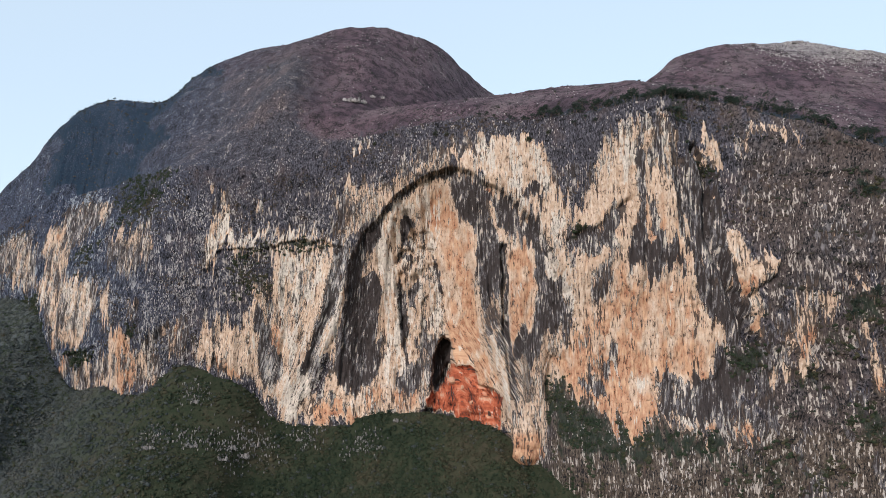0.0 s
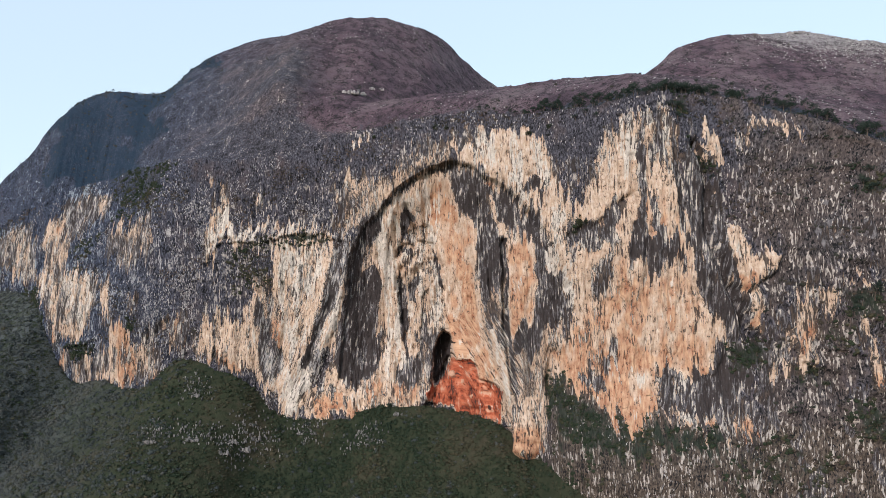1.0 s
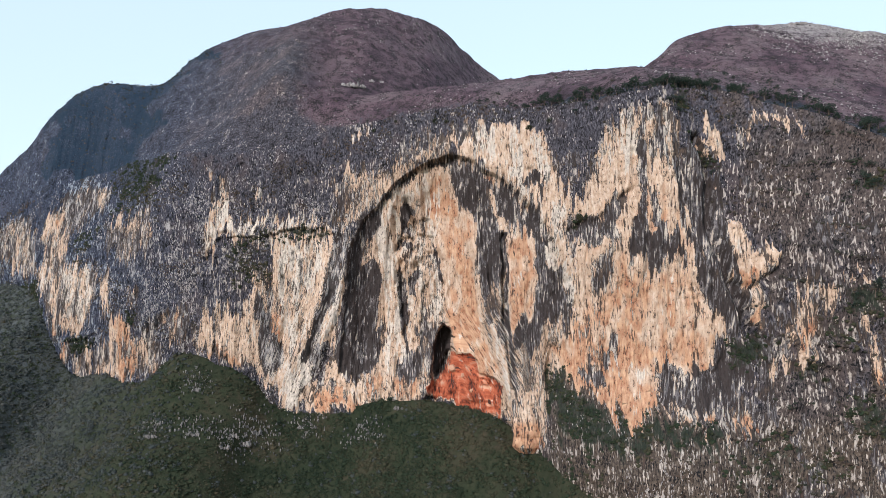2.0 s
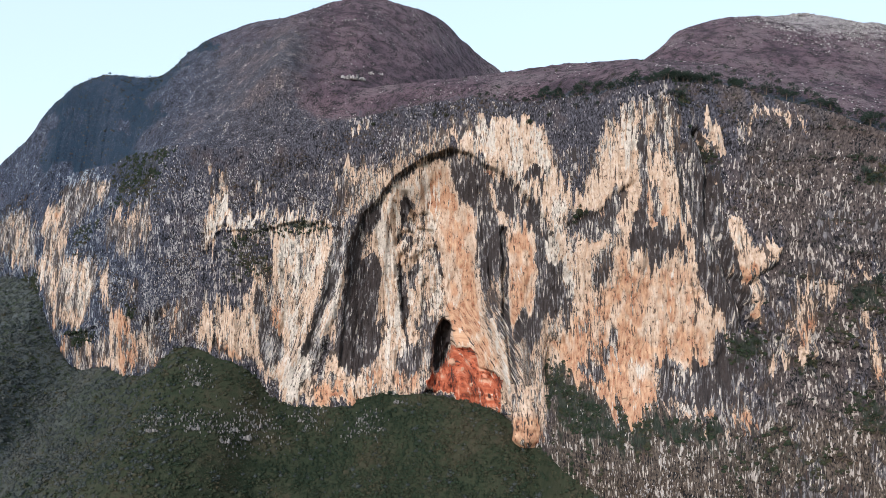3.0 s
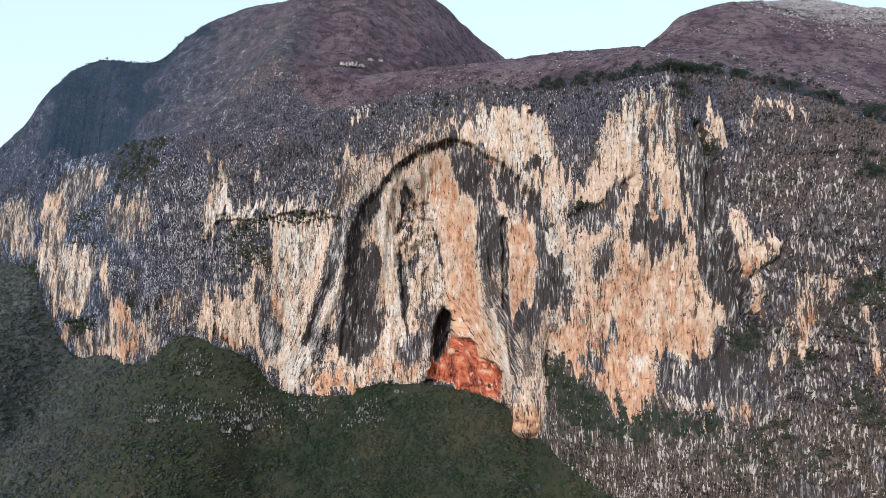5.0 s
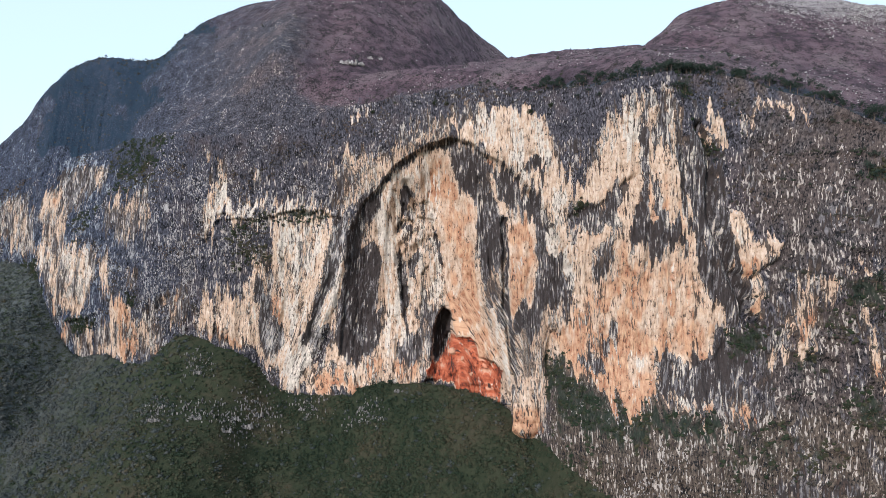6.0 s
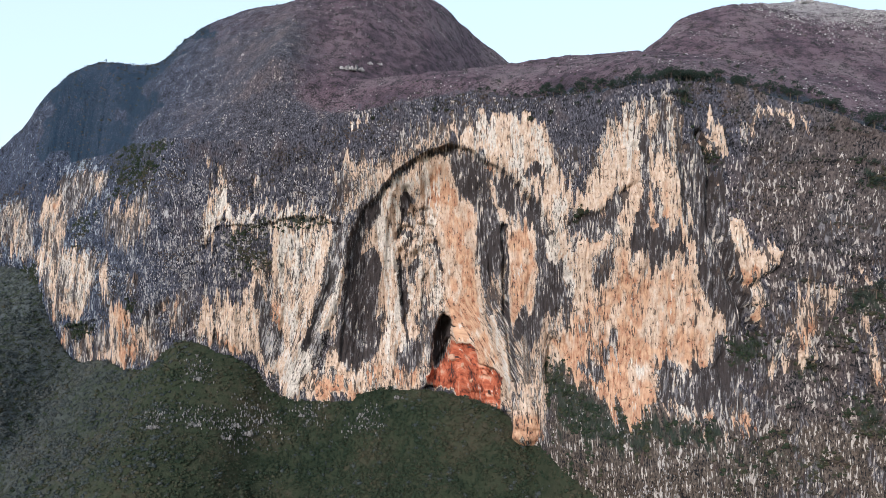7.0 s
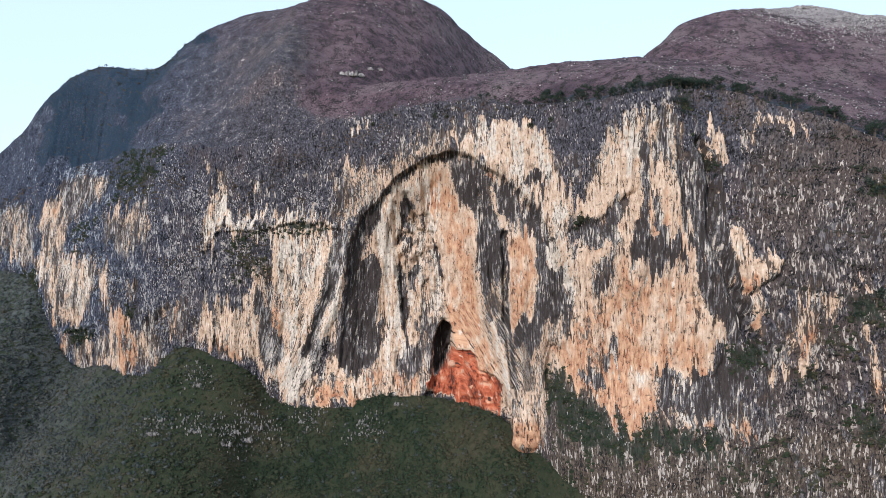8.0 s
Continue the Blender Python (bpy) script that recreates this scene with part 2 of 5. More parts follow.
def lattice(ix, iy, seed):
    h = (ix.astype(np.int64) * 374761393 + iy.astype(np.int64) * 668265263 + seed * 974634777) & 0xFFFFFFFF
    h = ((h ^ (h >> 13)) * 1274126177) & 0xFFFFFFFF
    h = ((h ^ (h >> 16)) * 2246822519) & 0xFFFFFFFF
    return ((h ^ (h >> 15)) & 0xFFFF) / 65535.0


def value_noise(x, y, seed=0):
    """Smooth random field in -1 .. 1, one bump per unit."""
    x, y = np.broadcast_arrays(np.asarray(x, float), np.asarray(y, float))
    fx, fy = np.floor(x), np.floor(y)
    tx, ty = x - fx, y - fy
    tx, ty = tx * tx * tx * (tx * (6 * tx - 15) + 10), ty * ty * ty * (ty * (6 * ty - 15) + 10)
    ix, iy = fx.astype(np.int64), fy.astype(np.int64)
    a, b = lattice(ix, iy, seed), lattice(ix + 1, iy, seed)
    c, d = lattice(ix, iy + 1, seed), lattice(ix + 1, iy + 1, seed)
    return 2 * ((a * (1 - tx) + b * tx) * (1 - ty) + (c * (1 - tx) + d * tx) * ty) - 1


def fractal(x, y, seed=0, octaves=4, gain=0.5):
    total, weight, amount = 0.0, 0.0, 1.0
    for k in range(octaves):
        turn = 0.6 * k
        u, v = x * math.cos(turn) - y * math.sin(turn), x * math.sin(turn) + y * math.cos(turn)
        total = total + amount * value_noise(u * 2 ** k + 17.3 * k, v * 2 ** k - 9.1 * k, seed + k)
        weight += amount
        amount *= gain
    return total / weight


def curve(pairs, v):
    """Smooth curve through (place, value) pairs."""
    p = np.array(pairs, float)
    fine = np.linspace(p[0, 0], p[-1, 0], 600)
    vals = np.interp(fine, p[:, 0], p[:, 1])
    k = np.hanning(25)
    vals = np.convolve(np.pad(vals, 12, mode="edge"), k / k.sum(), mode="valid")
    return np.interp(v, fine, vals)


def inside(poly, x, z):
    """Signed distance to a closed outline: positive inside."""
    p = np.array(poly, float).reshape(-1, 2)
    best = np.full(x.shape, 1e9)
    odd = np.zeros(x.shape, bool)
    for (ax, az), (bx, bz) in zip(p, np.roll(p, -1, 0)):
        ex, ez = bx - ax, bz - az
        t = np.clip(((x - ax) * ex + (z - az) * ez) / (ex * ex + ez * ez + 1e-9), 0, 1)
        best = np.minimum(best, (x - ax - t * ex) ** 2 + (z - az - t * ez) ** 2)
        if abs(ez) > 1e-9:
            odd ^= ((az > z) != (bz > z)) & (x < (z - az) / ez * ex + ax)
    return np.where(odd, 1, -1) * np.sqrt(best)


PLAN = ((-760, 1010), (-620, 925), (-520, 868), (-470, 832), (-430, 803), (-335, 738), (-270, 684), (-207, 665), (-120, 655),
        (-60, 641), (0, 614), (43, 589), (90, 547), (140, 502), (190, 486), (240, 457), (300, 425), (400, 392), (560, 360))
FOOT = ((-760, 160), (-640, 190), (-520, 220), (-475, 214), (-434, 200), (-412, 170), (-393, 145), (-376, 120), (-330, 131), (-292, 124), (-264, 127),
        (-256, 147), (-245, 155), (-222, 152), (-174, 138), (-159, 114), (-133, 104), (-81, 105), (-71, 111), (-56, 119), (-41, 114),
        (-21, 120), (8, 117), (30, 114), (43, 111), (53, 107), (61, 98), (75, 90), (110, 72), (170, 45), (560, 20))
RIM = ((-760, 190), (-660, 235), (-571, 280), (-520, 310), (-440, 335), (-340, 350), (-260, 345), (-200, 338), (-130, 348), (-60, 365), (0, 372), (60, 358),
       (110, 352), (150, 356), (190, 361), (215, 357), (232, 347), (258, 328), (300, 304), (560, 240))


def rim_height(x):
    return curve(RIM, x) + 5 * fractal(np.asarray(x) / 26, 0 * np.asarray(x), 5, 4, 0.6)


def cliff_base(x, z):
    """Depth of the rock face without its hollows."""
    y = curve(PLAN, x)
    up = z - 240
    y = y + smooth(140, 230, x) * 0.42 * np.maximum(up, 0) ** 1.05 * 0.9
    y = y + smooth(-60, -180, x) * 0.16 * np.maximum(up - 20, 0)
    y = y + smooth(-230, -330, x) * smooth(-470, -390, x) * 0.35 * np.maximum(up - 20, -60) + smooth(-370, -450, x) * 0.12 * np.maximum(up, -60)
    apron = smooth(64, 84, x) * smooth(260, 150, x)
    y = y - apron * 50 * smooth(-75, -150, up)
    y = y - smooth(150, 260, x) * 22 * smooth(-60, -190, up)
    y = y + smooth(-30, -5, up - 110) * 0.25 * np.maximum(up - 90, 0)
    return y


WEST_TOP = ((-760, 190), (-660, 285), (-571, 371), (-526, 405), (-482, 446), (-442, 469), (-405, 475), (-374, 466), (-338, 472), (-324, 484), (-309, 502), (-297, 513),
            (-289, 520), (-267, 529), (-237, 534), (-217, 536), (-194, 540), (-167, 549), (-141, 567), (-110, 582), (-87, 587), (-56, 590), (-16, 587), (13, 581), (56, 559), (84, 545), (103, 535), (150, 498), (260, 400), (640, 200))
WEST_LINE = ((-760, 1100), (-571, 950), (-482, 922), (-405, 905), (-374, 893), (-309, 899), (-274, 914), (-217, 890), (-167, 895),
             (-141, 925), (-87, 950), (-16, 1010), (13, 1060), (56, 1115), (103, 1160), (640, 1180))
EAST_TOP = ((-200, 200), (100, 345), (150, 398), (200, 442), (224, 466), (252, 492), (269, 509), (324, 531), (433, 541), (486, 532), (525, 526), (640, 500))
EAST_LINE = ((-200, 780), (150, 780), (224, 805), (269, 848), (324, 872), (433, 890), (640, 880))
SADDLE_TOP = ((-700, 300), (-160, 400), (-60, 412), (62, 418), (114, 425), (165, 432), (230, 432), (300, 415), (420, 395), (640, 370))


def soft_max(a, b, k):
    return 0.5 * (a + b + np.sqrt((a - b) ** 2 + k * k))


def crest(top, line, x, y, slope, round_off, back_slope=0.5):
    d = curve(line, x) - y
    w = np.where(d > 0, slope, back_slope)
    return curve(top, x) - 6 - w * (np.sqrt(d * d + round_off ** 2) - round_off)


def heights(x, y):
    """The three landforms above the cliff: western hill, eastern hill and the saddle between."""
    rim = rim_height(x)
    back = y - cliff_base(x, rim)
    slope = 0.78 + 0.14 * smooth(-170, -110, x) + 0.5 * smooth(-150, -240, x) + 0.25 * smooth(-300, -400, x)
    west = crest(WEST_TOP, WEST_LINE, x, y, slope, 45)
    east = crest(EAST_TOP, EAST_LINE, x, y, 0.85, 50)
    low = np.maximum(rim + 4, curve(SADDLE_TOP, x) - 6)
    s = np.clip(back / np.maximum(690 - (y - back), 60), 0, 2.5)
    saddle = rim + (low - rim) * np.where(s < 1, np.minimum(s, 1) ** 0.9 * (1.12 - 0.12 * np.minimum(s, 1)), 1 - 0.5 * (s - 1) ** 2)
    return rim, back, west, east, saddle


def summit(x, y):
    """Which landform the place belongs to: 0 west, 1 east, 2 saddle."""
    _, _, west, east, saddle = heights(x, y)
    return np.argmax(np.stack([west, east, saddle]), 0)


def upland(x, y):
    """Height of the slopes above the cliff."""
    rim, back, west, east, saddle = heights(x, y)
    land = np.maximum(np.maximum(west, east), saddle)
    land = land + 3 * np.exp(-((np.maximum(west, east) - saddle) / 14.0) ** 2)
    return rim + (land - rim) * (smooth(-30, 40, back) - smooth(-30, 40, 0.0)) / (1 - smooth(-30, 40, 0.0))


ALCOVE = (-91, 141, -85, 226, -82, 250, -71, 275, -58, 287, -41, 308, -26, 317, -11, 324, 5, 327, 21, 322, 30, 313, 43, 306, 58, 293, 70, 279, 77, 260, 85, 240, 90, 226, 95, 213, 90, 186, 81, 168, 75, 151, 66, 119, 52, 109, -21, 109, -71, 110, -102, 116)
CAVE = (-7, 141, -6, 155, -4, 169, -1, 179, 1, 182, 4, 178, 5, 169, 7, 161, 3, 152, 0, 144)
REDCAVE = (-21, 112, -9, 135, 3, 160, 22, 159, 31, 146, 45, 142, 59, 110, 47, 103, 8, 109)
COLUMN = (54, 249, 68, 258, 87, 224, 85, 190, 79, 155, 76, 124, 70, 96, 59, 91, 54, 125, 49, 169, 47, 214)
SCULPT = (-47, 296, -24, 302, -7, 285, 5, 245, 8, 212, -2, 189, -24, 141, -42, 140, -47, 180, -45, 240)


def sheet(name, px, py, pz, mat, attributes=None, keep=None):
    """A grid of points as one smooth mesh; keep: the cells of the grid that belong to it."""
    rows, cols = px.shape
    me = bpy.data.meshes.new(name)
    co = np.stack([px, py, pz], -1).reshape(-1, 3).astype(np.float32)
    i = (np.arange(rows - 1)[:, None] * cols + np.arange(cols - 1)[None, :]).ravel()
    quads = np.stack([i, i + cols, i + cols + 1, i + 1], 1).astype(np.int32)
    used = np.arange(len(co))
    if keep is not None:
        used, quads = np.unique(quads[keep.ravel()], return_inverse=True)
        co, quads = co[used], quads.reshape(-1, 4).astype(np.int32)
    me.vertices.add(len(co))
    me.vertices.foreach_set("co", co.ravel())
    me.loops.add(quads.size)
    me.loops.foreach_set("vertex_index", quads.ravel())
    me.polygons.add(len(quads))
    me.polygons.foreach_set("loop_start", np.arange(0, quads.size, 4, dtype=np.int32))
    me.polygons.foreach_set("use_smooth", np.ones(len(quads), bool))
    me.update(calc_edges=True)
    for key, values in (attributes or {}).items():
        me.attributes.new(key, "FLOAT", "POINT").data.foreach_set("value", values.ravel()[used].astype(np.float32))
    me.materials.append(mat)
    return new(name, me)


# ---- the cliff ----
columns = np.concatenate([np.arange(-740, -560, 5.0), np.arange(-560, 300, 0.86), np.arange(300, 561, 5.0)])
GX, share = np.meshgrid(columns, np.linspace(0, 1, 415), indexing="ij")
foot_z, rim_z = curve(FOOT, GX), rim_height(GX)
GZ = foot_z - 20 + (rim_z - foot_z + 20) * share
run_x = np.linspace(-760, 560, 1321)
COURSE = np.concatenate([[0.0], np.cumsum(np.hypot(1.0, np.diff(curve(PLAN, run_x))))])
PLACE = {"dark": np.full(GX.shape, 0.62), "karst": np.ones(GX.shape), "course": np.interp(GX * curve(PLAN, GX) / cliff_base(GX, GZ), run_x, COURSE)}
for key in ("pale", "orange", "red", "moss"):
    PLACE[key] = np.zeros(GX.shape)
# outlines of stains run out downwards in drips
DRIP = 20.0 * fractal(GX / 2.3, GZ / 90, 11, 3) + 4.0 * fractal(GX / 14, GZ / 14, 12, 3)
SWAY = 3.0 * fractal(GX / 9, GZ / 9, 13, 3)


def stain_and_shade(name, value, soft, run, outline):
    """Lay a value, for rock colour, stains and painted shade alike, over an outlined patch of the face; run: how far
    its edge is drawn out into drips.
    """
    xs, zs = outline[0::2], outline[1::2]
    pad = 14 + 3 * soft
    box = (GX > min(xs) - pad) & (GX < max(xs) + pad) & (GZ > min(zs) - pad) & (GZ < max(zs) + pad)
    d = inside(outline, GX[box] + 0.5 * SWAY[box], GZ[box] + run * DRIP[box] + 0.5 * SWAY[box])
    m = smooth(-1.6 * soft, 1.6 * soft, d)
    if name == "moss":
        m = smooth(-2 * soft - 2, soft + 2, d)
        PLACE[name][box] = np.maximum(PLACE[name][box], value * m)
        return
    PLACE[name][box] = PLACE[name][box] * (1 - m) + value * m
    if name in ("dark", "red"):
        PLACE["karst"][box] *= 1 - smooth(-1.6 * soft - 2, 1.6 * soft + 2, d)
    if name == "red":
        PLACE["dark"][box] *= 1 - 0.6 * m


# the great alcove
stain_and_shade("dark", .42, 2, .5, (-90, 191, -84, 236, -81, 255, -75, 268, -66, 280, -56, 292, -45, 303, -33, 315, -16, 322, 3, 326, 21, 318, 33, 309, 44, 304, 54, 297, 63, 287, 71, 277, 77, 264, 82, 249, 89, 238, 93, 224, 95, 207, 90, 182, 86, 155, 78, 131, 75, 108, 68, 93, 56, 89, 54, 107, 48, 118, 46, 111, 26, 114, -12, 121, -46, 115, -76, 109, -112, 108, -122, 110, -104, 141, -96, 161))
stain_and_shade("dark", .86, 1.5, .4, (-84, 240, -78, 260, -67, 275, -57, 289, -56, 271, -60, 261, -71, 255, -74, 235, -77, 210, -80, 190, -72, 136, -88, 136, -95, 155, -90, 191))
stain_and_shade("dark", .98, 1.2, .4, (-73, 231, -60, 241, -55, 225, -58, 200, -62, 180, -56, 179, -56, 160, -64, 141, -90, 141, -88, 181, -81, 196, -77, 215))
stain_and_shade("dark", .12, 1.5, .5, (-55, 285, -40, 300, -23, 312, -20, 304, -18, 290, -24, 296, -35, 293, -39, 276, -41, 261, -43, 241, -41, 225, -36, 210, -34, 189, -27, 179, -21, 160, -33, 146, -50, 132, -61, 131, -54, 159, -47, 179, -58, 190, -55, 220, -57, 235, -67, 243, -60, 261))
stain_and_shade("dark", .3, 1.5, .3, (-41, 255, -31, 261, -20, 267, -8, 256, -2, 236, 1, 211, -4, 188, -21, 179, -34, 194, -36, 210, -41, 230))
# next three: shade of the pockets put into the dark value
stain_and_shade("dark", 1, .6, .3, (-39, 275, -37, 288, -31, 294, -23, 284, -30, 283, -34, 269, -37, 265))
stain_and_shade("dark", .98, .6, .3, (-42, 245, -40, 259, -29, 258, -27, 247, -30, 253, -39, 255))
stain_and_shade("dark", .95, .8, .3, (-31, 211, -31, 226, -23, 234, -20, 227, -26, 219, -25, 207))
stain_and_shade("dark", .85, 1, .6, (-41, 229, -34, 223, -32, 200, -34, 179, -28, 160, -32, 155, -37, 180, -41, 205))
# shadow line along the edge, painted as a dark patch
stain_and_shade("dark", .9, .5, .2, (-14, 262, -6, 254, -2, 240, 0, 221, -3, 222, -5, 238, -9, 253))
stain_and_shade("dark", .1, 1.8, .8, (-19, 314, -11, 323, 4, 318, 9, 293, 18, 284, 27, 274, 26, 240, 31, 212, 33, 184, 41, 158, 47, 147, 57, 119, 54, 124, 39, 147, 23, 162, 9, 167, 0, 179, 4, 201, 1, 226, -6, 255, -16, 271, -19, 295))
stain_and_shade("dark", .93, 1.2, .8, (8, 322, 21, 317, 33, 307, 38, 284, 29, 282, 25, 280, 16, 288, 13, 297, 9, 307))
# shadow strip just under the lip, put into the dark value
stain_and_shade("dark", .95, .5, .3, (-45, 302, -33, 313, -15, 322, 4, 325, 9, 322, 6, 318, 0, 322, -10, 322, -21, 318, -32, 311))
stain_and_shade("dark", .9, 1.2, .6, (27, 258, 31, 277, 45, 282, 50, 254, 49, 224, 42, 217, 35, 210, 30, 231))
stain_and_shade("dark", .5, 1.5, .9, (33, 212, 49, 217, 51, 168, 52, 143, 44, 157, 36, 185))
stain_and_shade("dark", .88, 1.2, .7, (34, 305, 55, 295, 65, 284, 73, 270, 82, 244, 88, 231, 93, 219, 92, 190, 79, 185, 70, 168, 57, 164, 55, 182, 71, 193, 73, 223, 71, 249, 65, 262, 55, 262, 49, 272, 41, 290))
stain_and_shade("dark", .2, 1.2, .5, (51, 248, 55, 258, 63, 263, 69, 257, 71, 240, 72, 219, 71, 197, 58, 185, 54, 176, 51, 204))
stain_and_shade("dark", .25, .8, .6, (77, 244, 82, 249, 88, 234, 86, 225, 80, 227))
stain_and_shade("dark", .1, .5, .3, (38, 297, 41, 297, 51, 260, 52, 250, 48, 259))
# near-black line down the crack beside the curtain
stain_and_shade("dark", 1, .4, .1, (49, 259, 51, 259, 52, 227, 52, 195, 55, 160, 58, 132, 56, 130, 53, 160, 50, 195, 51, 227))
stain_and_shade("dark", .1, .6, .2, (38, 185, 41, 187, 48, 164, 57, 126, 58, 119, 54, 125, 45, 150))
stain_and_shade("dark", .46, 1.5, .6, (57, 165, 70, 169, 79, 161, 79, 135, 71, 125, 59, 128, 55, 148))
stain_and_shade("dark", .34, 1.5, .8, (-118, 135, -72, 135, -51, 132, -21, 143, -14, 123, -46, 115, -66, 120, -76, 109, -114, 107))
stain_and_shade("dark", .8, 1.2, .5, (-41, 149, -19, 164, -16, 155, -22, 139, -40, 136))
stain_and_shade("dark", .55, 1.5, .5, (-24, 179, -6, 183, -5, 159, -9, 141, -16, 143, -20, 161))
# crescent inside the left arc: dark film together with painted lip shadow
stain_and_shade("dark", .94, .8, .5, (-78, 261, -71, 274, -56, 292, -45, 303, -33, 314, -16, 322, -16, 321, -31, 312, -42, 301, -53, 289, -56, 273, -66, 266, -74, 256))
# darkness of the cave mouth put into the colour
stain_and_shade("dark", 1.3, .5, .1, (-8, 142, -7, 161, -4, 176, 1, 181, 6, 177, 6, 162, 2, 145, -3, 137))
# the lip of the arch
stain_and_shade("dark", .42, 1.5, .4, (-92, 259, -83, 267, -65, 283, -45, 302, -30, 315, -15, 324, 3, 327, 5, 334, -15, 330, -38, 319, -61, 307, -71, 299, -82, 287, -93, 272))
stain_and_shade("dark", .5, 2.2, 1, (-100, 305, -89, 311, -61, 316, -30, 329, 4, 336, 7, 332, -15, 328, -40, 317, -65, 298, -92, 270, -94, 284))
stain_and_shade("dark", .25, 2, 1, (4, 332, 10, 347, 39, 351, 52, 351, 77, 342, 82, 326, 85, 308, 91, 298, 95, 282, 91, 256, 95, 240, 99, 207, 95, 206, 91, 228, 77, 265, 62, 289, 43, 305, 21, 320))
stain_and_shade("dark", .97, 1, .8, (63, 302, 77, 302, 79, 292, 70, 289))
stain_and_shade("karst", .62, 2.5, 1.2, (78, 328, 95, 317, 107, 301, 104, 279, 93, 292, 88, 304))
# the great eastern wall
stain_and_shade("dark", .17, 2, .8, (109, 297, 117, 317, 123, 324, 139, 325, 153, 313, 158, 297, 159, 278, 168, 263, 170, 240, 170, 222, 175, 210, 184, 195, 188, 180, 181, 179, 178, 165, 166, 158, 149, 161, 145, 163, 141, 135, 136, 127, 124, 129, 109, 137, 93, 145, 86, 154, 86, 166, 93, 178, 98, 191, 95, 215, 96, 240, 101, 249, 95, 255, 95, 280, 105, 282))
stain_and_shade("dark", .44, 2.5, 1.4, (105, 290, 112, 317, 120, 336, 129, 350, 141, 353, 154, 346, 159, 325, 161, 294, 155, 299, 141, 313, 128, 310, 116, 296))
stain_and_shade("dark", .62, 1.5, 1, (154, 333, 161, 333, 165, 282, 169, 262, 160, 262, 156, 286))
stain_and_shade("dark", .75, 1, .6, (134, 314, 139, 315, 141, 294, 140, 259, 136, 259, 136, 295))
stain_and_shade("dark", .75, .8, .6, (143, 287, 146, 287, 148, 259, 145, 259))
stain_and_shade("dark", .72, 1.5, .6, (92, 258, 103, 272, 115, 268, 119, 278, 125, 284, 132, 293, 125, 267, 119, 248, 105, 244, 98, 256))
stain_and_shade("dark", .88, 1.2, .9, (130, 255, 135, 261, 145, 258, 155, 254, 169, 245, 171, 240, 158, 240, 150, 236, 143, 227, 137, 240, 133, 240))
stain_and_shade("dark", .56, 2, .8, (104, 236, 118, 240, 120, 224, 112, 215, 105, 223))
stain_and_shade("dark", .55, 1, 1, (113, 179, 122, 180, 125, 160, 120, 159))
stain_and_shade("dark", .6, 2, .6, (94, 151, 112, 160, 115, 151, 104, 146))
stain_and_shade("dark", .88, 1.4, .6, (168, 263, 170, 240, 172, 222, 178, 207, 188, 190, 193, 180, 203, 195, 195, 218, 189, 240, 186, 263, 185, 294, 179, 314, 169, 313, 163, 294))
stain_and_shade("dark", .9, 1.2, .6, (145, 163, 153, 165, 167, 160, 179, 166, 190, 181, 204, 180, 202, 153, 183, 137, 143, 138))
stain_and_shade("dark", .46, 2, 1, (143, 138, 183, 137, 203, 145, 196, 123, 187, 120, 174, 129, 152, 128))
stain_and_shade("dark", .22, 1.5, .8, (154, 128, 164, 133, 173, 136, 177, 130))
stain_and_shade("dark", .25, 1.5, .8, (183, 122, 191, 131, 199, 128, 195, 121))
# the eastern face
stain_and_shade("dark", .22, 1.8, .8, (191, 232, 206, 240, 217, 244, 214, 232, 205, 221, 199, 216, 193, 221))
stain_and_shade("dark", .42, 1.8, 1, (188, 262, 200, 255, 202, 240, 191, 236))
stain_and_shade("dark", .25, 1.2, .5, (203, 192, 205, 201, 207, 187, 204, 187))
stain_and_shade("dark", .45, 2, .8, (196, 216, 207, 218, 207, 202, 202, 196))
stain_and_shade("dark", .3, 1.8, 1, (222, 219, 232, 219, 235, 198, 233, 170, 228, 173, 223, 182, 221, 197))
stain_and_shade("dark", .48, 2, 1, (209, 198, 221, 197, 222, 179, 214, 182))
stain_and_shade("dark", .5, 2, 1, (231, 223, 246, 218, 245, 204, 236, 203))
stain_and_shade("dark", .38, 1.8, 1, (248, 199, 260, 192, 260, 186, 263, 173, 263, 153, 258, 155, 258, 172, 253, 185))
stain_and_shade("dark", .4, 1.5, 1, (245, 231, 249, 224, 265, 227, 266, 221, 248, 221))
stain_and_shade("dark", .28, 1.5, 1, (181, 330, 186, 330, 194, 318, 194, 305, 182, 309))
stain_and_shade("dark", .42, 2, 1, (205, 333, 218, 332, 217, 321, 204, 321))
stain_and_shade("dark", .44, 2, 1, (216, 343, 226, 342, 237, 340, 245, 332, 243, 323, 236, 328, 217, 335))
stain_and_shade("dark", .3, 1, .5, (185, 287, 188, 286, 188, 280, 185, 281))
stain_and_shade("dark", .45, 1.5, 1, (208, 167, 220, 177, 222, 168, 213, 156))
stain_and_shade("dark", .5, 1.5, 1, (247, 167, 254, 155, 253, 151, 248, 157))
# near-black line down the long eastern crack
stain_and_shade("dark", 1, .8, .2, (170, 337, 173, 322, 184, 309, 187, 294, 186, 262, 189, 240, 195, 219, 197, 219, 191, 240, 189, 263, 190, 294, 186, 309, 175, 323, 174, 338))
# west of the arch
stain_and_shade("dark", .3, 2, 1, (-151, 260, -104, 259, -95, 250, -102, 221, -113, 196, -122, 171, -134, 140, -143, 129, -161, 133, -174, 143, -206, 158, -228, 162, -213, 179, -185, 190, -169, 210, -154, 225))
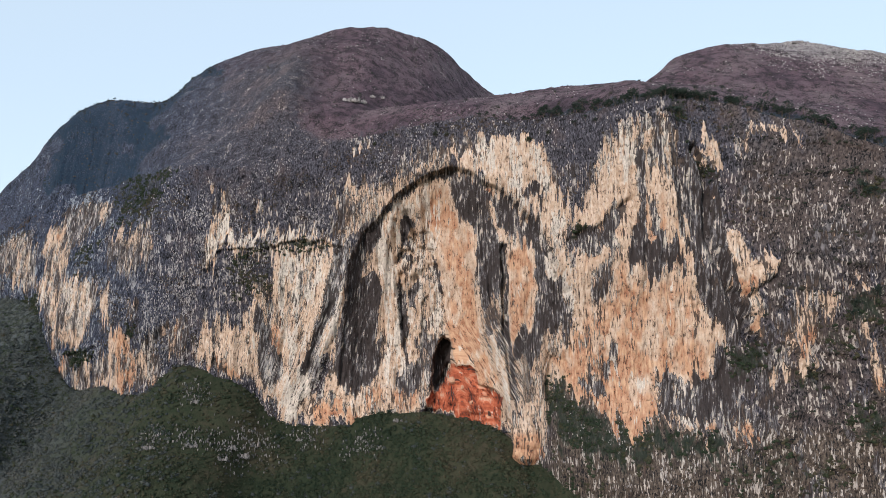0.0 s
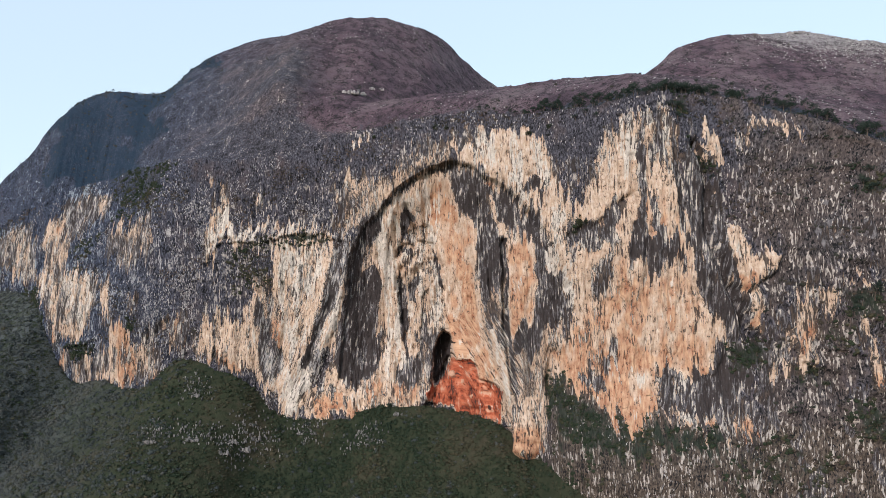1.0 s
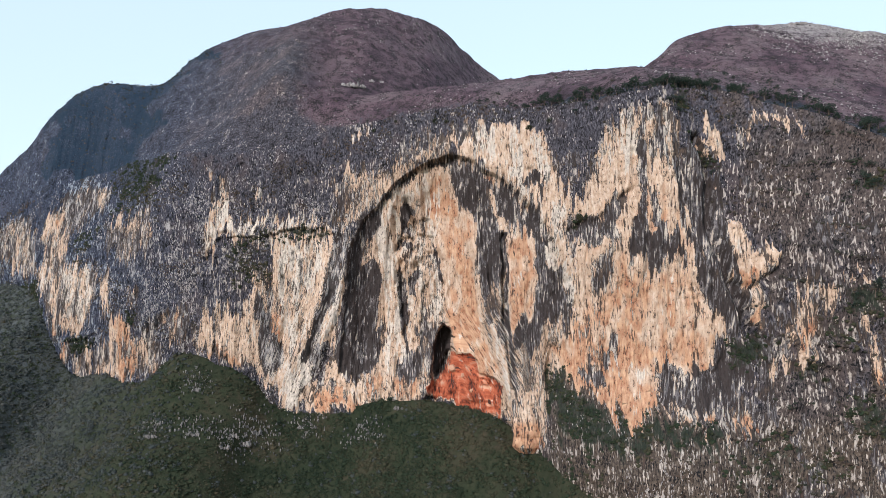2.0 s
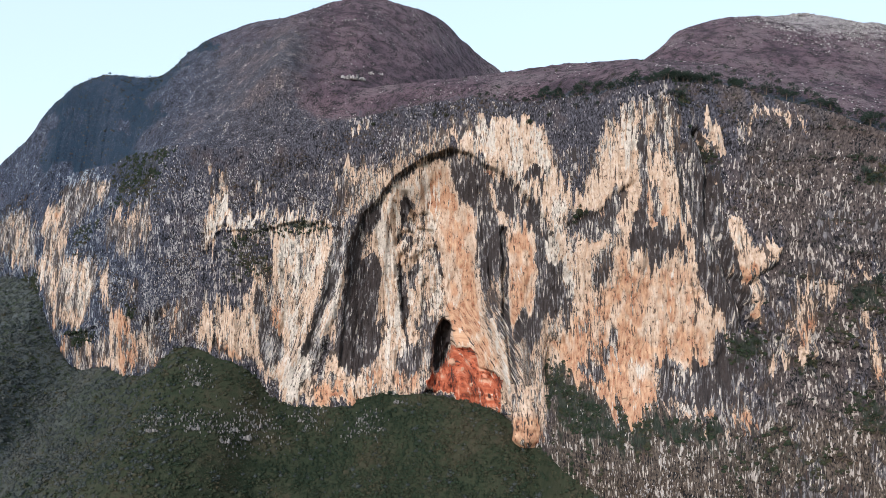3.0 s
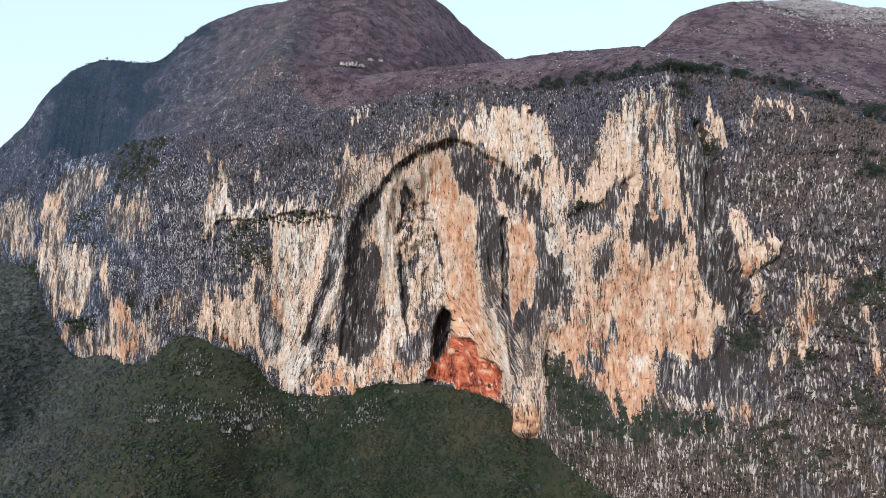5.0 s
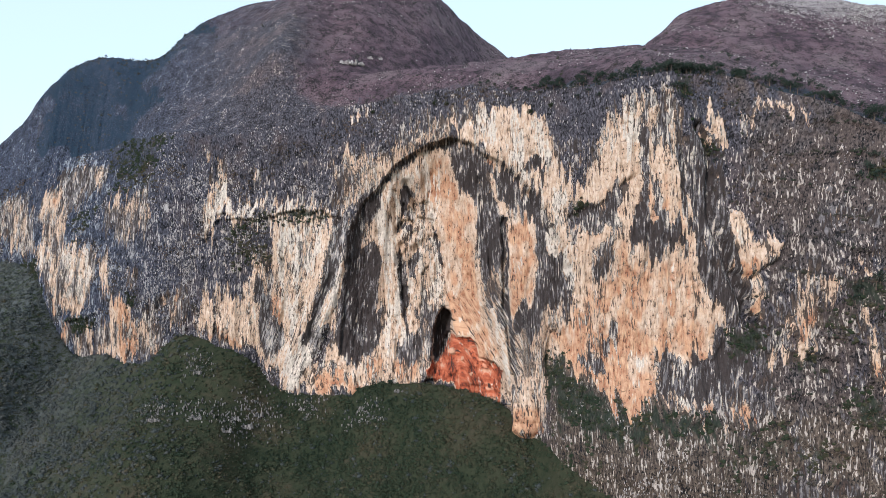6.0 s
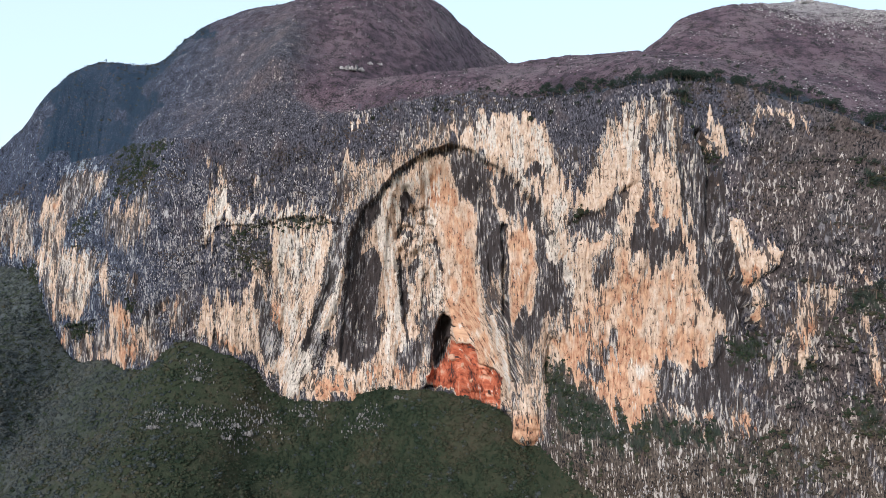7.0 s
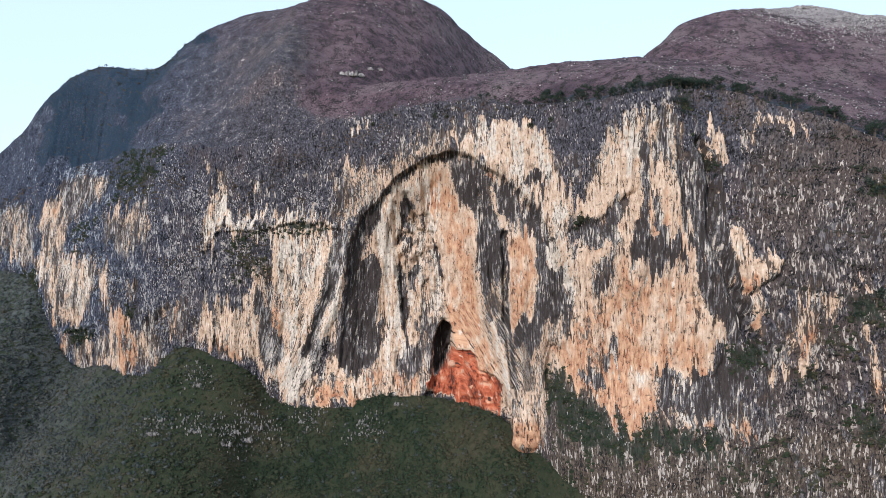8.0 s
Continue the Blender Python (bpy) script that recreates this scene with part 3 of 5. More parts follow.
stain_and_shade("dark", .56, 1.2, .6, (-95, 259, -82, 261, -85, 240, -87, 211, -91, 191, -98, 171, -110, 150, -118, 130, -132, 107, -142, 109, -132, 141, -119, 171, -111, 196, -103, 221, -100, 245))
stain_and_shade("dark", .16, 1, .4, (-87, 226, -86, 211, -91, 188, -99, 165, -108, 161, -105, 181, -96, 201))
# shaded gap between the slanted ribs, painted dark
stain_and_shade("dark", .95, .7, .2, (-98, 226, -95, 224, -98, 206, -107, 181, -118, 161, -125, 141, -133, 129, -138, 130, -128, 146, -119, 171, -108, 196, -101, 211))
stain_and_shade("dark", .58, 1.2, .6, (-166, 200, -153, 195, -153, 180, -143, 164, -145, 139, -159, 138, -166, 169))
stain_and_shade("dark", .2, 2, .7, (-153, 140, -122, 155, -116, 141, -120, 115, -132, 107, -142, 110))
stain_and_shade("dark", .85, 1, .5, (-166, 210, -161, 207, -165, 187, -169, 184))
stain_and_shade("dark", .36, 1.2, 1.3, (-218, 281, -197, 292, -193, 275, -170, 275, -134, 277, -91, 277, -90, 265, -143, 265, -195, 262, -212, 245, -218, 250))
stain_and_shade("dark", .46, 1.5, 1.2, (-214, 308, -198, 310, -197, 291, -213, 291))
stain_and_shade("dark", .34, .8, .8, (-172, 307, -166, 307, -164, 296, -171, 296))
stain_and_shade("dark", .3, .8, .6, (-222, 330, -218, 331, -214, 316, -218, 316))
stain_and_shade("dark", .4, 1.5, 1, (-175, 225, -159, 233, -157, 215, -169, 211))
# high over the arch
stain_and_shade("dark", .24, .9, .5, (-89, 351, -78, 361, -72, 367, -60, 364, -69, 353, -79, 347))
stain_and_shade("dark", .28, .8, .8, (-19, 381, -10, 378, -10, 363, -19, 365))
stain_and_shade("dark", .54, 1.8, 1.3, (-7, 355, 27, 352, 31, 336, 3, 334, -21, 334))
stain_and_shade("dark", .3, 1, .6, (-90, 312, -84, 326, -79, 310))
stain_and_shade("dark", .56, 1.5, 1.2, (-51, 331, -24, 344, -11, 338, -36, 327))
# the western face
stain_and_shade("dark", .65, 2, 1, (-423, 360, -410, 359, -390, 335, -355, 319, -354, 299, -381, 293, -377, 275, -407, 282, -422, 297, -442, 324))
stain_and_shade("dark", .35, 1, .8, (-417, 361, -411, 359, -393, 331, -396, 320, -412, 337))
stain_and_shade("dark", .35, 1, .8, (-440, 326, -427, 318, -413, 295, -423, 294))
stain_and_shade("dark", .50, 1, .8, (-384, 334, -362, 315, -361, 300, -369, 307))
stain_and_shade("dark", .51, 1.8, 1, (-448, 298, -421, 302, -400, 277, -395, 234, -432, 230, -447, 266))
stain_and_shade("dark", .57, 1.8, 1, (-553, 301, -491, 300, -461, 278, -450, 239, -473, 225, -506, 246, -545, 254))
stain_and_shade("dark", .45, 1.8, .9, (-452, 236, -408, 241, -365, 236, -345, 229, -345, 206, -357, 172, -380, 167, -401, 175, -417, 192, -436, 216))
stain_and_shade("dark", .45, 1, .9, (-343, 230, -330, 231, -318, 191, -332, 195))
stain_and_shade("dark", .61, 2, 1.2, (-352, 287, -280, 285, -273, 250, -305, 239, -333, 251))
stain_and_shade("dark", .45, 1.2, .6, (-389, 160, -377, 156, -381, 136, -391, 138))
stain_and_shade("dark", .51, 1.5, .8, (-378, 149, -350, 157, -342, 123, -369, 113))
stain_and_shade("dark", .35, 1.5, .8, (-320, 184, -296, 188, -286, 161, -282, 135, -306, 126, -324, 141))
stain_and_shade("dark", .57, 1.5, .8, (-347, 157, -320, 164, -319, 131, -339, 129))
stain_and_shade("dark", .51, 1.5, .8, (-285, 167, -259, 162, -257, 146, -266, 128, -280, 135))
stain_and_shade("dark", .49, 1.5, 1, (-262, 187, -236, 203, -231, 178, -240, 167, -252, 172))
stain_and_shade("dark", .39, 1.8, 1, (-231, 167, -218, 189, -202, 196, -179, 190, -173, 148, -206, 158))
stain_and_shade("dark", .45, 1, .8, (-199, 222, -195, 220, -193, 209, -198, 211))
stain_and_shade("dark", .60, 1.2, .8, (-220, 205, -214, 205, -215, 185, -219, 185))
stain_and_shade("dark", .55, 1.5, .8, (-305, 214, -287, 213, -283, 198, -293, 203))
stain_and_shade("dark", .57, 1.8, .8, (-469, 396, -435, 395, -429, 375, -443, 370, -456, 383))
stain_and_shade("dark", .65, 1.2, .6, (-285, 169, -257, 194, -262, 178, -277, 156))
# colour of the bare rock
stain_and_shade("orange", .55, 3, .8, (-13, 318, 3, 317, 9, 289, 27, 273, 27, 240, 31, 212, 33, 184, 8, 182, 3, 226, -6, 255, -14, 276))
stain_and_shade("orange", .95, 1, .7, (-13, 305, -7, 306, -3, 284, -7, 278, -12, 284))
stain_and_shade("orange", .95, 1.2, .8, (2, 291, 8, 294, 13, 279, 18, 250, 15, 229, 9, 242, 5, 270))
stain_and_shade("orange", 1, 2, .6, (3, 195, 22, 204, 32, 179, 45, 149, 36, 143, 25, 160, 10, 169))
stain_and_shade("orange", .9, 1.5, .6, (14, 226, 25, 221, 28, 204, 16, 207))
stain_and_shade("orange", .6, 2, .5, (51, 240, 55, 258, 63, 263, 71, 245, 72, 219, 71, 197, 58, 185, 54, 176))
stain_and_shade("orange", .8, 2, .6, (-114, 124, -91, 127, -71, 116, -75, 110, -112, 109))
stain_and_shade("orange", .9, 1.5, .6, (-69, 136, -56, 141, -50, 127, -66, 119))
stain_and_shade("orange", .6, 2, .5, (-47, 141, -22, 143, -14, 127, -41, 119))
stain_and_shade("orange", 1, 1.5, .4, (55, 110, 75, 112, 73, 104, 68, 92, 55, 87))
stain_and_shade("orange", .8, 1, .4, (-2, 331, 33, 311, 45, 303, 39, 302, 24, 311))
stain_and_shade("orange", .42, 6, .8, (109, 285, 125, 296, 159, 278, 170, 240, 175, 210, 188, 180, 178, 165, 145, 163, 141, 135, 124, 129, 93, 145, 86, 166, 98, 191, 96, 240))
stain_and_shade("orange", .7, 4, .6, (86, 166, 105, 179, 129, 177, 172, 184, 178, 165, 145, 163, 140, 131, 124, 129, 93, 145))
stain_and_shade("orange", 1, 1.2, .7, (126, 233, 132, 225, 133, 201, 129, 196, 126, 216))
stain_and_shade("orange", 1, 1.2, .6, (123, 188, 134, 193, 138, 178, 134, 169, 126, 172))
stain_and_shade("orange", .95, 1, .6, (122, 221, 125, 221, 125, 203, 123, 203))
stain_and_shade("orange", .9, 1.2, .6, (97, 190, 104, 188, 102, 178, 98, 179))
stain_and_shade("orange", .95, 1, .5, (111, 198, 118, 203, 119, 197, 112, 192))
stain_and_shade("orange", .9, 1.2, .6, (152, 210, 156, 205, 156, 192, 152, 194))
stain_and_shade("orange", .9, 2, .6, (125, 146, 142, 145, 139, 129, 125, 130))
stain_and_shade("orange", .7, 2, .6, (154, 128, 164, 133, 173, 136, 177, 130))
stain_and_shade("orange", .9, 1.5, .6, (183, 122, 191, 131, 199, 128, 195, 121))
stain_and_shade("orange", .7, 2, .6, (191, 228, 205, 229, 205, 221, 199, 216, 193, 221))
stain_and_shade("orange", .95, 1, .4, (203, 192, 205, 201, 207, 187, 204, 187))
stain_and_shade("orange", .6, 2, .6, (223, 197, 234, 198, 236, 184, 223, 182))
stain_and_shade("orange", .8, 1.5, .6, (259, 166, 264, 166, 262, 153, 258, 156))
stain_and_shade("orange", .9, 1.2, .6, (-155, 200, -145, 195, -145, 174, -149, 158, -153, 165))
stain_and_shade("orange", .8, 2, .5, (-224, 162, -194, 161, -171, 143, -205, 152))
stain_and_shade("orange", .9, 1.5, .5, (-412, 182, -386, 176, -394, 159, -405, 169))
stain_and_shade("orange", .8, 1.2, .5, (-389, 160, -377, 156, -381, 136, -391, 138))
stain_and_shade("orange", .75, 2, .6, (-317, 184, -297, 188, -286, 161, -282, 135, -304, 129, -312, 154))
stain_and_shade("orange", .9, 1.2, .5, (-270, 135, -259, 144, -259, 131, -266, 127))
stain_and_shade("orange", .6, 2, .6, (-261, 184, -236, 199, -232, 179, -245, 172))
stain_and_shade("orange", .5, 2, .6, (-436, 291, -421, 297, -405, 277, -410, 265))
stain_and_shade("red", 1, 1.2, .3, (-15, 131, -6, 139, 1, 147, 9, 163, 25, 158, 31, 148, 41, 141, 48, 137, 47, 110, 26, 114, 8, 119, -12, 122))
stain_and_shade("pale", 1, 1.5, .5, (-95, 259, -82, 261, -85, 240, -87, 211, -91, 191, -98, 171, -110, 150, -118, 130, -132, 107, -142, 109, -132, 141, -119, 171, -111, 196, -103, 221, -100, 245))
stain_and_shade("pale", .9, 2, .5, (-166, 200, -153, 195, -153, 180, -143, 164, -132, 141, -120, 130, -132, 107, -159, 138, -166, 169))
stain_and_shade("pale", .75, 2, .6, (-55, 285, -40, 300, -23, 312, -19, 295, -35, 293, -41, 261, -41, 225, -34, 189, -27, 179, -33, 146, -50, 132, -54, 159, -47, 179, -57, 220, -60, 261))
stain_and_shade("pale", .5, 2, .5, (-41, 255, -20, 267, -2, 236, 1, 211, -4, 188, -21, 179, -34, 194))
stain_and_shade("pale", .6, 2, .8, (-19, 314, -12, 322, 3, 317, 1, 290, -7, 260, -16, 271))
stain_and_shade("pale", .6, 3, 1, (7, 339, 39, 351, 77, 342, 85, 308, 95, 282, 95, 240, 91, 228, 77, 265, 62, 289, 43, 305))
stain_and_shade("pale", .8, 1, .4, (77, 266, 91, 232, 98, 207, 95, 206, 88, 232, 75, 265))
stain_and_shade("pale", .8, .8, .4, (38, 185, 41, 187, 48, 164, 57, 126, 58, 119, 54, 125, 45, 150))
stain_and_shade("pale", .9, .8, .5, (77, 244, 82, 249, 88, 234, 86, 225, 80, 227))
stain_and_shade("pale", .7, 3, 1.2, (105, 290, 112, 317, 120, 336, 129, 350, 141, 353, 154, 346, 159, 325, 161, 294, 141, 310, 128, 307))
stain_and_shade("pale", .9, 1, 1, (113, 179, 122, 180, 125, 160, 120, 159))
stain_and_shade("pale", .6, 2, 1, (143, 138, 183, 137, 203, 145, 196, 123, 187, 120, 174, 129, 152, 128))
stain_and_shade("pale", .8, 1.5, 1.2, (-218, 281, -197, 292, -193, 275, -170, 275, -134, 277, -91, 277, -90, 265, -143, 265, -195, 262, -212, 245, -218, 250))
stain_and_shade("pale", .8, 1.5, 1.2, (-214, 308, -198, 310, -197, 291, -213, 291))
stain_and_shade("pale", .9, 1, .6, (-89, 351, -78, 361, -72, 367, -60, 364, -69, 353, -79, 347))
stain_and_shade("pale", .9, 1, .8, (-19, 381, -10, 378, -10, 363, -19, 365))
stain_and_shade("pale", .6, 2, 1, (-151, 260, -104, 259, -102, 221, -113, 196, -132, 160, -144, 180, -149, 225))
stain_and_shade("pale", .75, 2, 1, (-553, 301, -491, 300, -461, 278, -450, 239, -473, 225, -506, 246, -545, 254))
stain_and_shade("pale", .7, 2, 1, (-452, 236, -408, 241, -365, 236, -345, 229, -345, 206, -357, 172, -374, 172, -402, 194, -436, 216))
stain_and_shade("pale", .6, 2, 1, (-423, 360, -410, 359, -390, 335, -355, 319, -354, 299, -381, 293, -407, 282, -442, 324))
stain_and_shade("pale", .5, 2, 1, (-285, 166, -259, 162, -257, 146, -266, 128))
stain_and_shade("pale", .45, 3, 1, (-7, 355, 27, 352, 31, 336, 3, 334, -21, 334))
# scrub and moss on ledges
stain_and_shade("moss", .44, 2.5, .4, (-180, 262, -143, 266, -123, 269, -101, 263, -112, 259, -152, 258, -159, 241, -154, 224, -195, 215, -196, 251))
stain_and_shade("moss", .66, 1, .15, (-173, 265, -142, 269, -122, 271, -99, 264, -113, 262, -143, 264))
stain_and_shade("moss", .62, 1.5, .2, (-382, 163, -345, 169, -345, 157, -374, 148))
stain_and_shade("moss", .45, 3, .4, (-394, 263, -356, 282, -366, 252, -382, 239))
stain_and_shade("moss", .6, 1.5, .25, (-301, 195, -280, 188, -296, 181))
stain_and_shade("moss", .5, 9, .6, (-367, 358, -283, 373, -263, 349, -276, 300, -341, 299))
stain_and_shade("moss", .62, 1.2, .2, (92, 258, 102, 272, 108, 270, 103, 263))
stain_and_shade("moss", .6, 2, .25, (160, 357, 174, 352, 173, 337, 161, 340))
stain_and_shade("moss", .6, 2, .25, (168, 321, 185, 306, 187, 294, 183, 295))
stain_and_shade("moss", .6, 3, .25, (266, 295, 280, 291, 274, 272, 265, 279))
stain_and_shade("moss", .66, 3, .25, (248, 216, 267, 220, 266, 199, 251, 199))
stain_and_shade("moss", .66, 3, .25, (189, 180, 208, 182, 208, 167, 193, 162))
stain_and_shade("moss", .62, 3, .25, (222, 168, 234, 172, 235, 159, 224, 157))
stain_and_shade("moss", .5, 3, .25, (232, 198, 249, 197, 256, 179, 243, 181))
stain_and_shade("moss", .62, 4, .25, (248, 150, 264, 146, 263, 126, 247, 128))
stain_and_shade("moss", .66, 3, .6, (80, 149, 90, 157, 93, 142, 109, 133, 124, 126, 152, 127, 172, 128, 182, 117, 148, 112, 97, 107, 81, 111))
stain_and_shade("moss", .75, 1.2, .2, (78, 154, 83, 154, 83, 135, 77, 117))
stain_and_shade("moss", .5, 5, .8, (64, 84, 83, 98, 102, 85, 86, 71, 65, 65))
stain_and_shade("moss", .5, 5, .8, (166, 116, 215, 121, 243, 118, 235, 102, 177, 96))
stain_and_shade("moss", .6, 3, .25, (-518, 214, -446, 222, -427, 192, -397, 148, -389, 114, -455, 101))

EAST = smooth(175, 215, GX) * PLACE["karst"]
PLACE["pale"] += 0.02 * EAST
bare_face = 1 - PLACE["karst"]
PLACE["dark"] += bare_face * (1 - 0.65 * smooth(-95, -75, GX) * smooth(100, 80, GX)) * (0.36 * fractal(GX / 6, GZ / 26, 38, 3) + 0.2 * fractal(GX / 22, GZ / 26, 39, 2) - 0.04)
PLACE["orange"] += bare_face * np.clip(PLACE["orange"], 0, 1) * 0.9 * fractal(GX / 5, GZ / 13, 40, 3)
PLACE["pale"] += bare_face * 0.8 * fractal(GX / 5, GZ / 22, 43, 3)
# how strongly the painted haze tints the face, growing westwards
PLACE["haze_tint"] = smooth(-150, -400, GX)
# streaks bend with the flow of the curtain on one side of the alcove and of the fin on the other
off = np.interp(GZ, (106, 138, 195, 225), (54, 44, 4, 0))
PLACE["course"] -= off * smooth(-15, 12, GX - 0.6 * off) * smooth(67, 61, GX) * smooth(100, 112, GZ)
off = np.interp(GZ, (108, 160, 215, 262), (-40, -20, -5, 0))
PLACE["course"] -= off * np.exp(-((GX + 98 - off) / 48) ** 2)
PLACE["orange"] += np.maximum(0.3 * EAST, 0.6 * smooth(60, 90, GX) * smooth(165, 110, GZ) * PLACE["karst"])
fresh = smooth(0.06, 0.45, fractal(GX / 8, GZ / 15, 37, 3)) * smooth(12, 50, rim_z - GZ) * (1 - 0.6 * PLACE["haze_tint"])
PLACE["karst"] *= 1 - (0.40 + 0.32 * EAST) * fresh
PLACE["dark"] += 0.12 * fresh * PLACE["karst"]
PLACE["pale"] -= 0.5 * smooth(75, 5, rim_z - GZ) * PLACE["karst"]

# hollows and swellings of the face, in metres into the rock
up = GZ - 240
deep = inside(ALCOVE, GX + 0.3 * SWAY, GZ + 0.5 * SWAY)
hollow = smooth(-0.6, 1.2, deep) * (0.42 + 0.58 * smooth(0, 42, deep)) * (8 + 20 * smooth(52, -15, GX) + 7 * smooth(10, 60, up) * smooth(10, 40, GX)) * (0.2 + 0.8 * smooth(-118, -70, up)) * (0.35 + 0.65 * smooth(-98, -70, GX))
hollow = hollow + 6 * smooth(0, 30, deep) * smooth(60, 0, GX) * smooth(-100, -40, up)
brow = smooth(15, 70, up)
hollow = hollow + 2.5 * brow * smooth(0.0, 2.0, deep) * smooth(20, 4, deep)
hollow = hollow + 7 * smooth(-20, -1, deep) * smooth(1.0, -1.0, deep) * smooth(20, -40, GX) * smooth(10, 45, up)
lip = np.exp(-((deep + 5) / 6.0) ** 2) * smooth(-40, 40, up)
hollow = hollow - 2.5 * lip
hollow = hollow + 26 * smooth(-3.0, -0.4, inside(CAVE, GX + 0.8 * SWAY, GZ + 0.6 * SWAY))
hollow = hollow + (12 + 5 * fractal(GX / 9, GZ / 7, 48, 3)) * smooth(-1.5, 2.5, inside(REDCAVE, GX + 0.8 * SWAY, GZ + 0.9 * SWAY))
column = inside(COLUMN, GX, GZ)
hollow = hollow - 6 * smooth(-2, 16, column) * smooth(250, 150, GZ)


def groove(points, width, depth):
    """A crack or rib along a line of (x, z) points; a negative depth makes a rib."""
    out = np.zeros(GX.shape)
    for (ax, az), (bx, bz) in zip(points, points[1:]):
        t = np.clip(((GX - ax) * (bx - ax) + (GZ - az) * (bz - az)) / ((bx - ax) ** 2 + (bz - az) ** 2), 0, 1)
        d = np.hypot(GX + 0.3 * SWAY - ax - t * (bx - ax), GZ - az - t * (bz - az))
        out = np.maximum(out, np.exp(-(d / width) ** 2))
    return depth * out


def terrace(points, over, reach):
    """An overhanging brow along a line: the rock above it stands out."""
    p = np.array(points, float)
    line = np.interp(GX, p[:, 0], p[:, 1]) + 0.12 * DRIP + 0.5 * SWAY
    along = smooth(p[0, 0] - 6, p[0, 0] + 4, GX) * smooth(p[-1, 0] + 6, p[-1, 0] - 4, GX)
    h = GZ - line
    return -over * along * smooth(-0.8, 1.5, h) * smooth(reach, 0, h)


hollow = hollow + groove(((-85, 240), (-94, 201), (-110, 160), (-125, 128)), 5, -5)
hollow = hollow + groove(((-96, 255), (-106, 210), (-120, 170), (-140, 135)), 6, -5)
hollow = hollow + groove(((-97, 211), (-106, 191), (-116, 165), (-122, 130)), 2.5, 3)
hollow = hollow + groove(((-81, 240), (-89, 196), (-104, 151), (-112, 115)), 2.5, 2.5)
hollow = hollow + groove(((175, 319), (182, 298), (180, 256), (188, 226), (198, 200), (204, 182)), 3.2, 11)
hollow = hollow + groove(((-33, 293), (-27, 280), (-23, 268)), 2.5, 9)
hollow = hollow + groove(((-42, 250), (-36, 259), (-28, 259)), 1.8, 5)
hollow = hollow + groove(((-21, 262), (-9, 259), (-4, 245), (1, 235)), 1.8, 5)
hollow = hollow + groove(((-23, 236), (-28, 226), (-27, 216)), 3.5, 9)
hollow = hollow + groove(((-38, 238), (-38, 220), (-36, 190)), 2.5, 8)
hollow = hollow + groove(((-29, 211), (-31, 181), (-36, 156)), 2.5, 3)
hollow = hollow + groove(((49, 258), (50, 187), (54, 147), (57, 120)), 2.2, 9)
hollow = hollow + groove(((74, 258), (85, 228), (88, 190)), 2, 4)
hollow = hollow + groove(((68, 279), (77, 260), (85, 240), (92, 220)), 2.5, 9)
hollow = hollow + groove(((72, 279), (75, 260), (82, 240), (90, 224)), 3.5, -5)
hollow = hollow + groove(((134, 262), (134, 252), (133, 240)), 2.2, 4)
hollow = hollow + groove(((144, 146), (145, 139)), 2, 4)
hollow = hollow + groove(((133, 311), (134, 279), (135, 264)), 2.5, 3)
hollow = hollow + groove(((141, 256), (141, 229), (142, 202)), 2, 3)
hollow = hollow + groove(((112, 263), (120, 276), (134, 285)), 2.5, 3.5)
hollow = hollow + groove(((94, 257), (101, 263), (108, 263)), 2.5, 4)
hollow = hollow + groove(((-209, 261), (-213, 248), (-216, 240)), 3, 5)
hollow = hollow + groove(((-203, 264), (-196, 266), (-193, 261)), 2, 4)
hollow = hollow + groove(((-268, 168), (-262, 184), (-251, 191)), 2.5, 3)
hollow = hollow + groove(((-440, 331), (-431, 310), (-428, 284)), 2.5, 4)
hollow = hollow + groove(((-174, 180), (-169, 160), (-166, 134)), 2, 3)
hollow = hollow + groove(((-143, 225), (-140, 190), (-145, 160)), 2, 3)
hollow = hollow + groove(((68, 308), (72, 301), (76, 296)), 2, 4)
hollow = hollow + groove(((162, 321), (163, 294), (164, 271)), 2.2, 3)
hollow = hollow + groove(((192, 218), (201, 215), (213, 226)), 2.5, 4)
hollow = hollow + groove(((201, 202), (199, 191), (205, 185)), 2, 3)
hollow = hollow + groove(((8, 306), (22, 260), (34, 212), (43, 173), (53, 134)), 4, -5)
hollow = hollow + groove(((22, 212), (30, 184), (38, 163), (45, 146)), 2, 3.5)
hollow = hollow + terrace(((-216, 242), (-203, 262), (-185, 261), (-159, 262), (-133, 269), (-107, 266), (-88, 262)), 4, 14)
hollow = hollow + terrace(((189, 244), (201, 216), (213, 226), (218, 240)), 2.5, 16)
hollow = hollow + terrace(((85, 156), (94, 190), (108, 263), (134, 286)), 1.5, 18)
hollow = hollow + terrace(((144, 160), (164, 157), (180, 161), (189, 177)), 1.5, 12)
hollow = hollow + terrace(((220, 192), (226, 171), (236, 169)), 4, 12)
hollow = hollow + terrace(((248, 199), (258, 155), (265, 151)), 3, 12)
hollow = hollow + terrace(((155, 129), (179, 121), (195, 121)), 3, 10)
hollow = hollow + terrace(((-389, 160), (-342, 169)), 3, 10)
hollow = hollow + groove(((85, 169), (81, 148), (80, 126), (80, 109)), 4.5, 13)
hollow = hollow + groove(((49, 178), (55, 147), (62, 118), (65, 94)), 6, -8)
hollow = hollow + groove(((-24, 308), (-19, 270), (-11, 226), (3, 192)), 4, -4)
hollow = hollow + groove(((-42, 305), (-52, 261), (-57, 200)), 4, -3.5)
hollow = hollow + groove(((62, 262), (62, 223), (58, 188)), 4, -3.5)
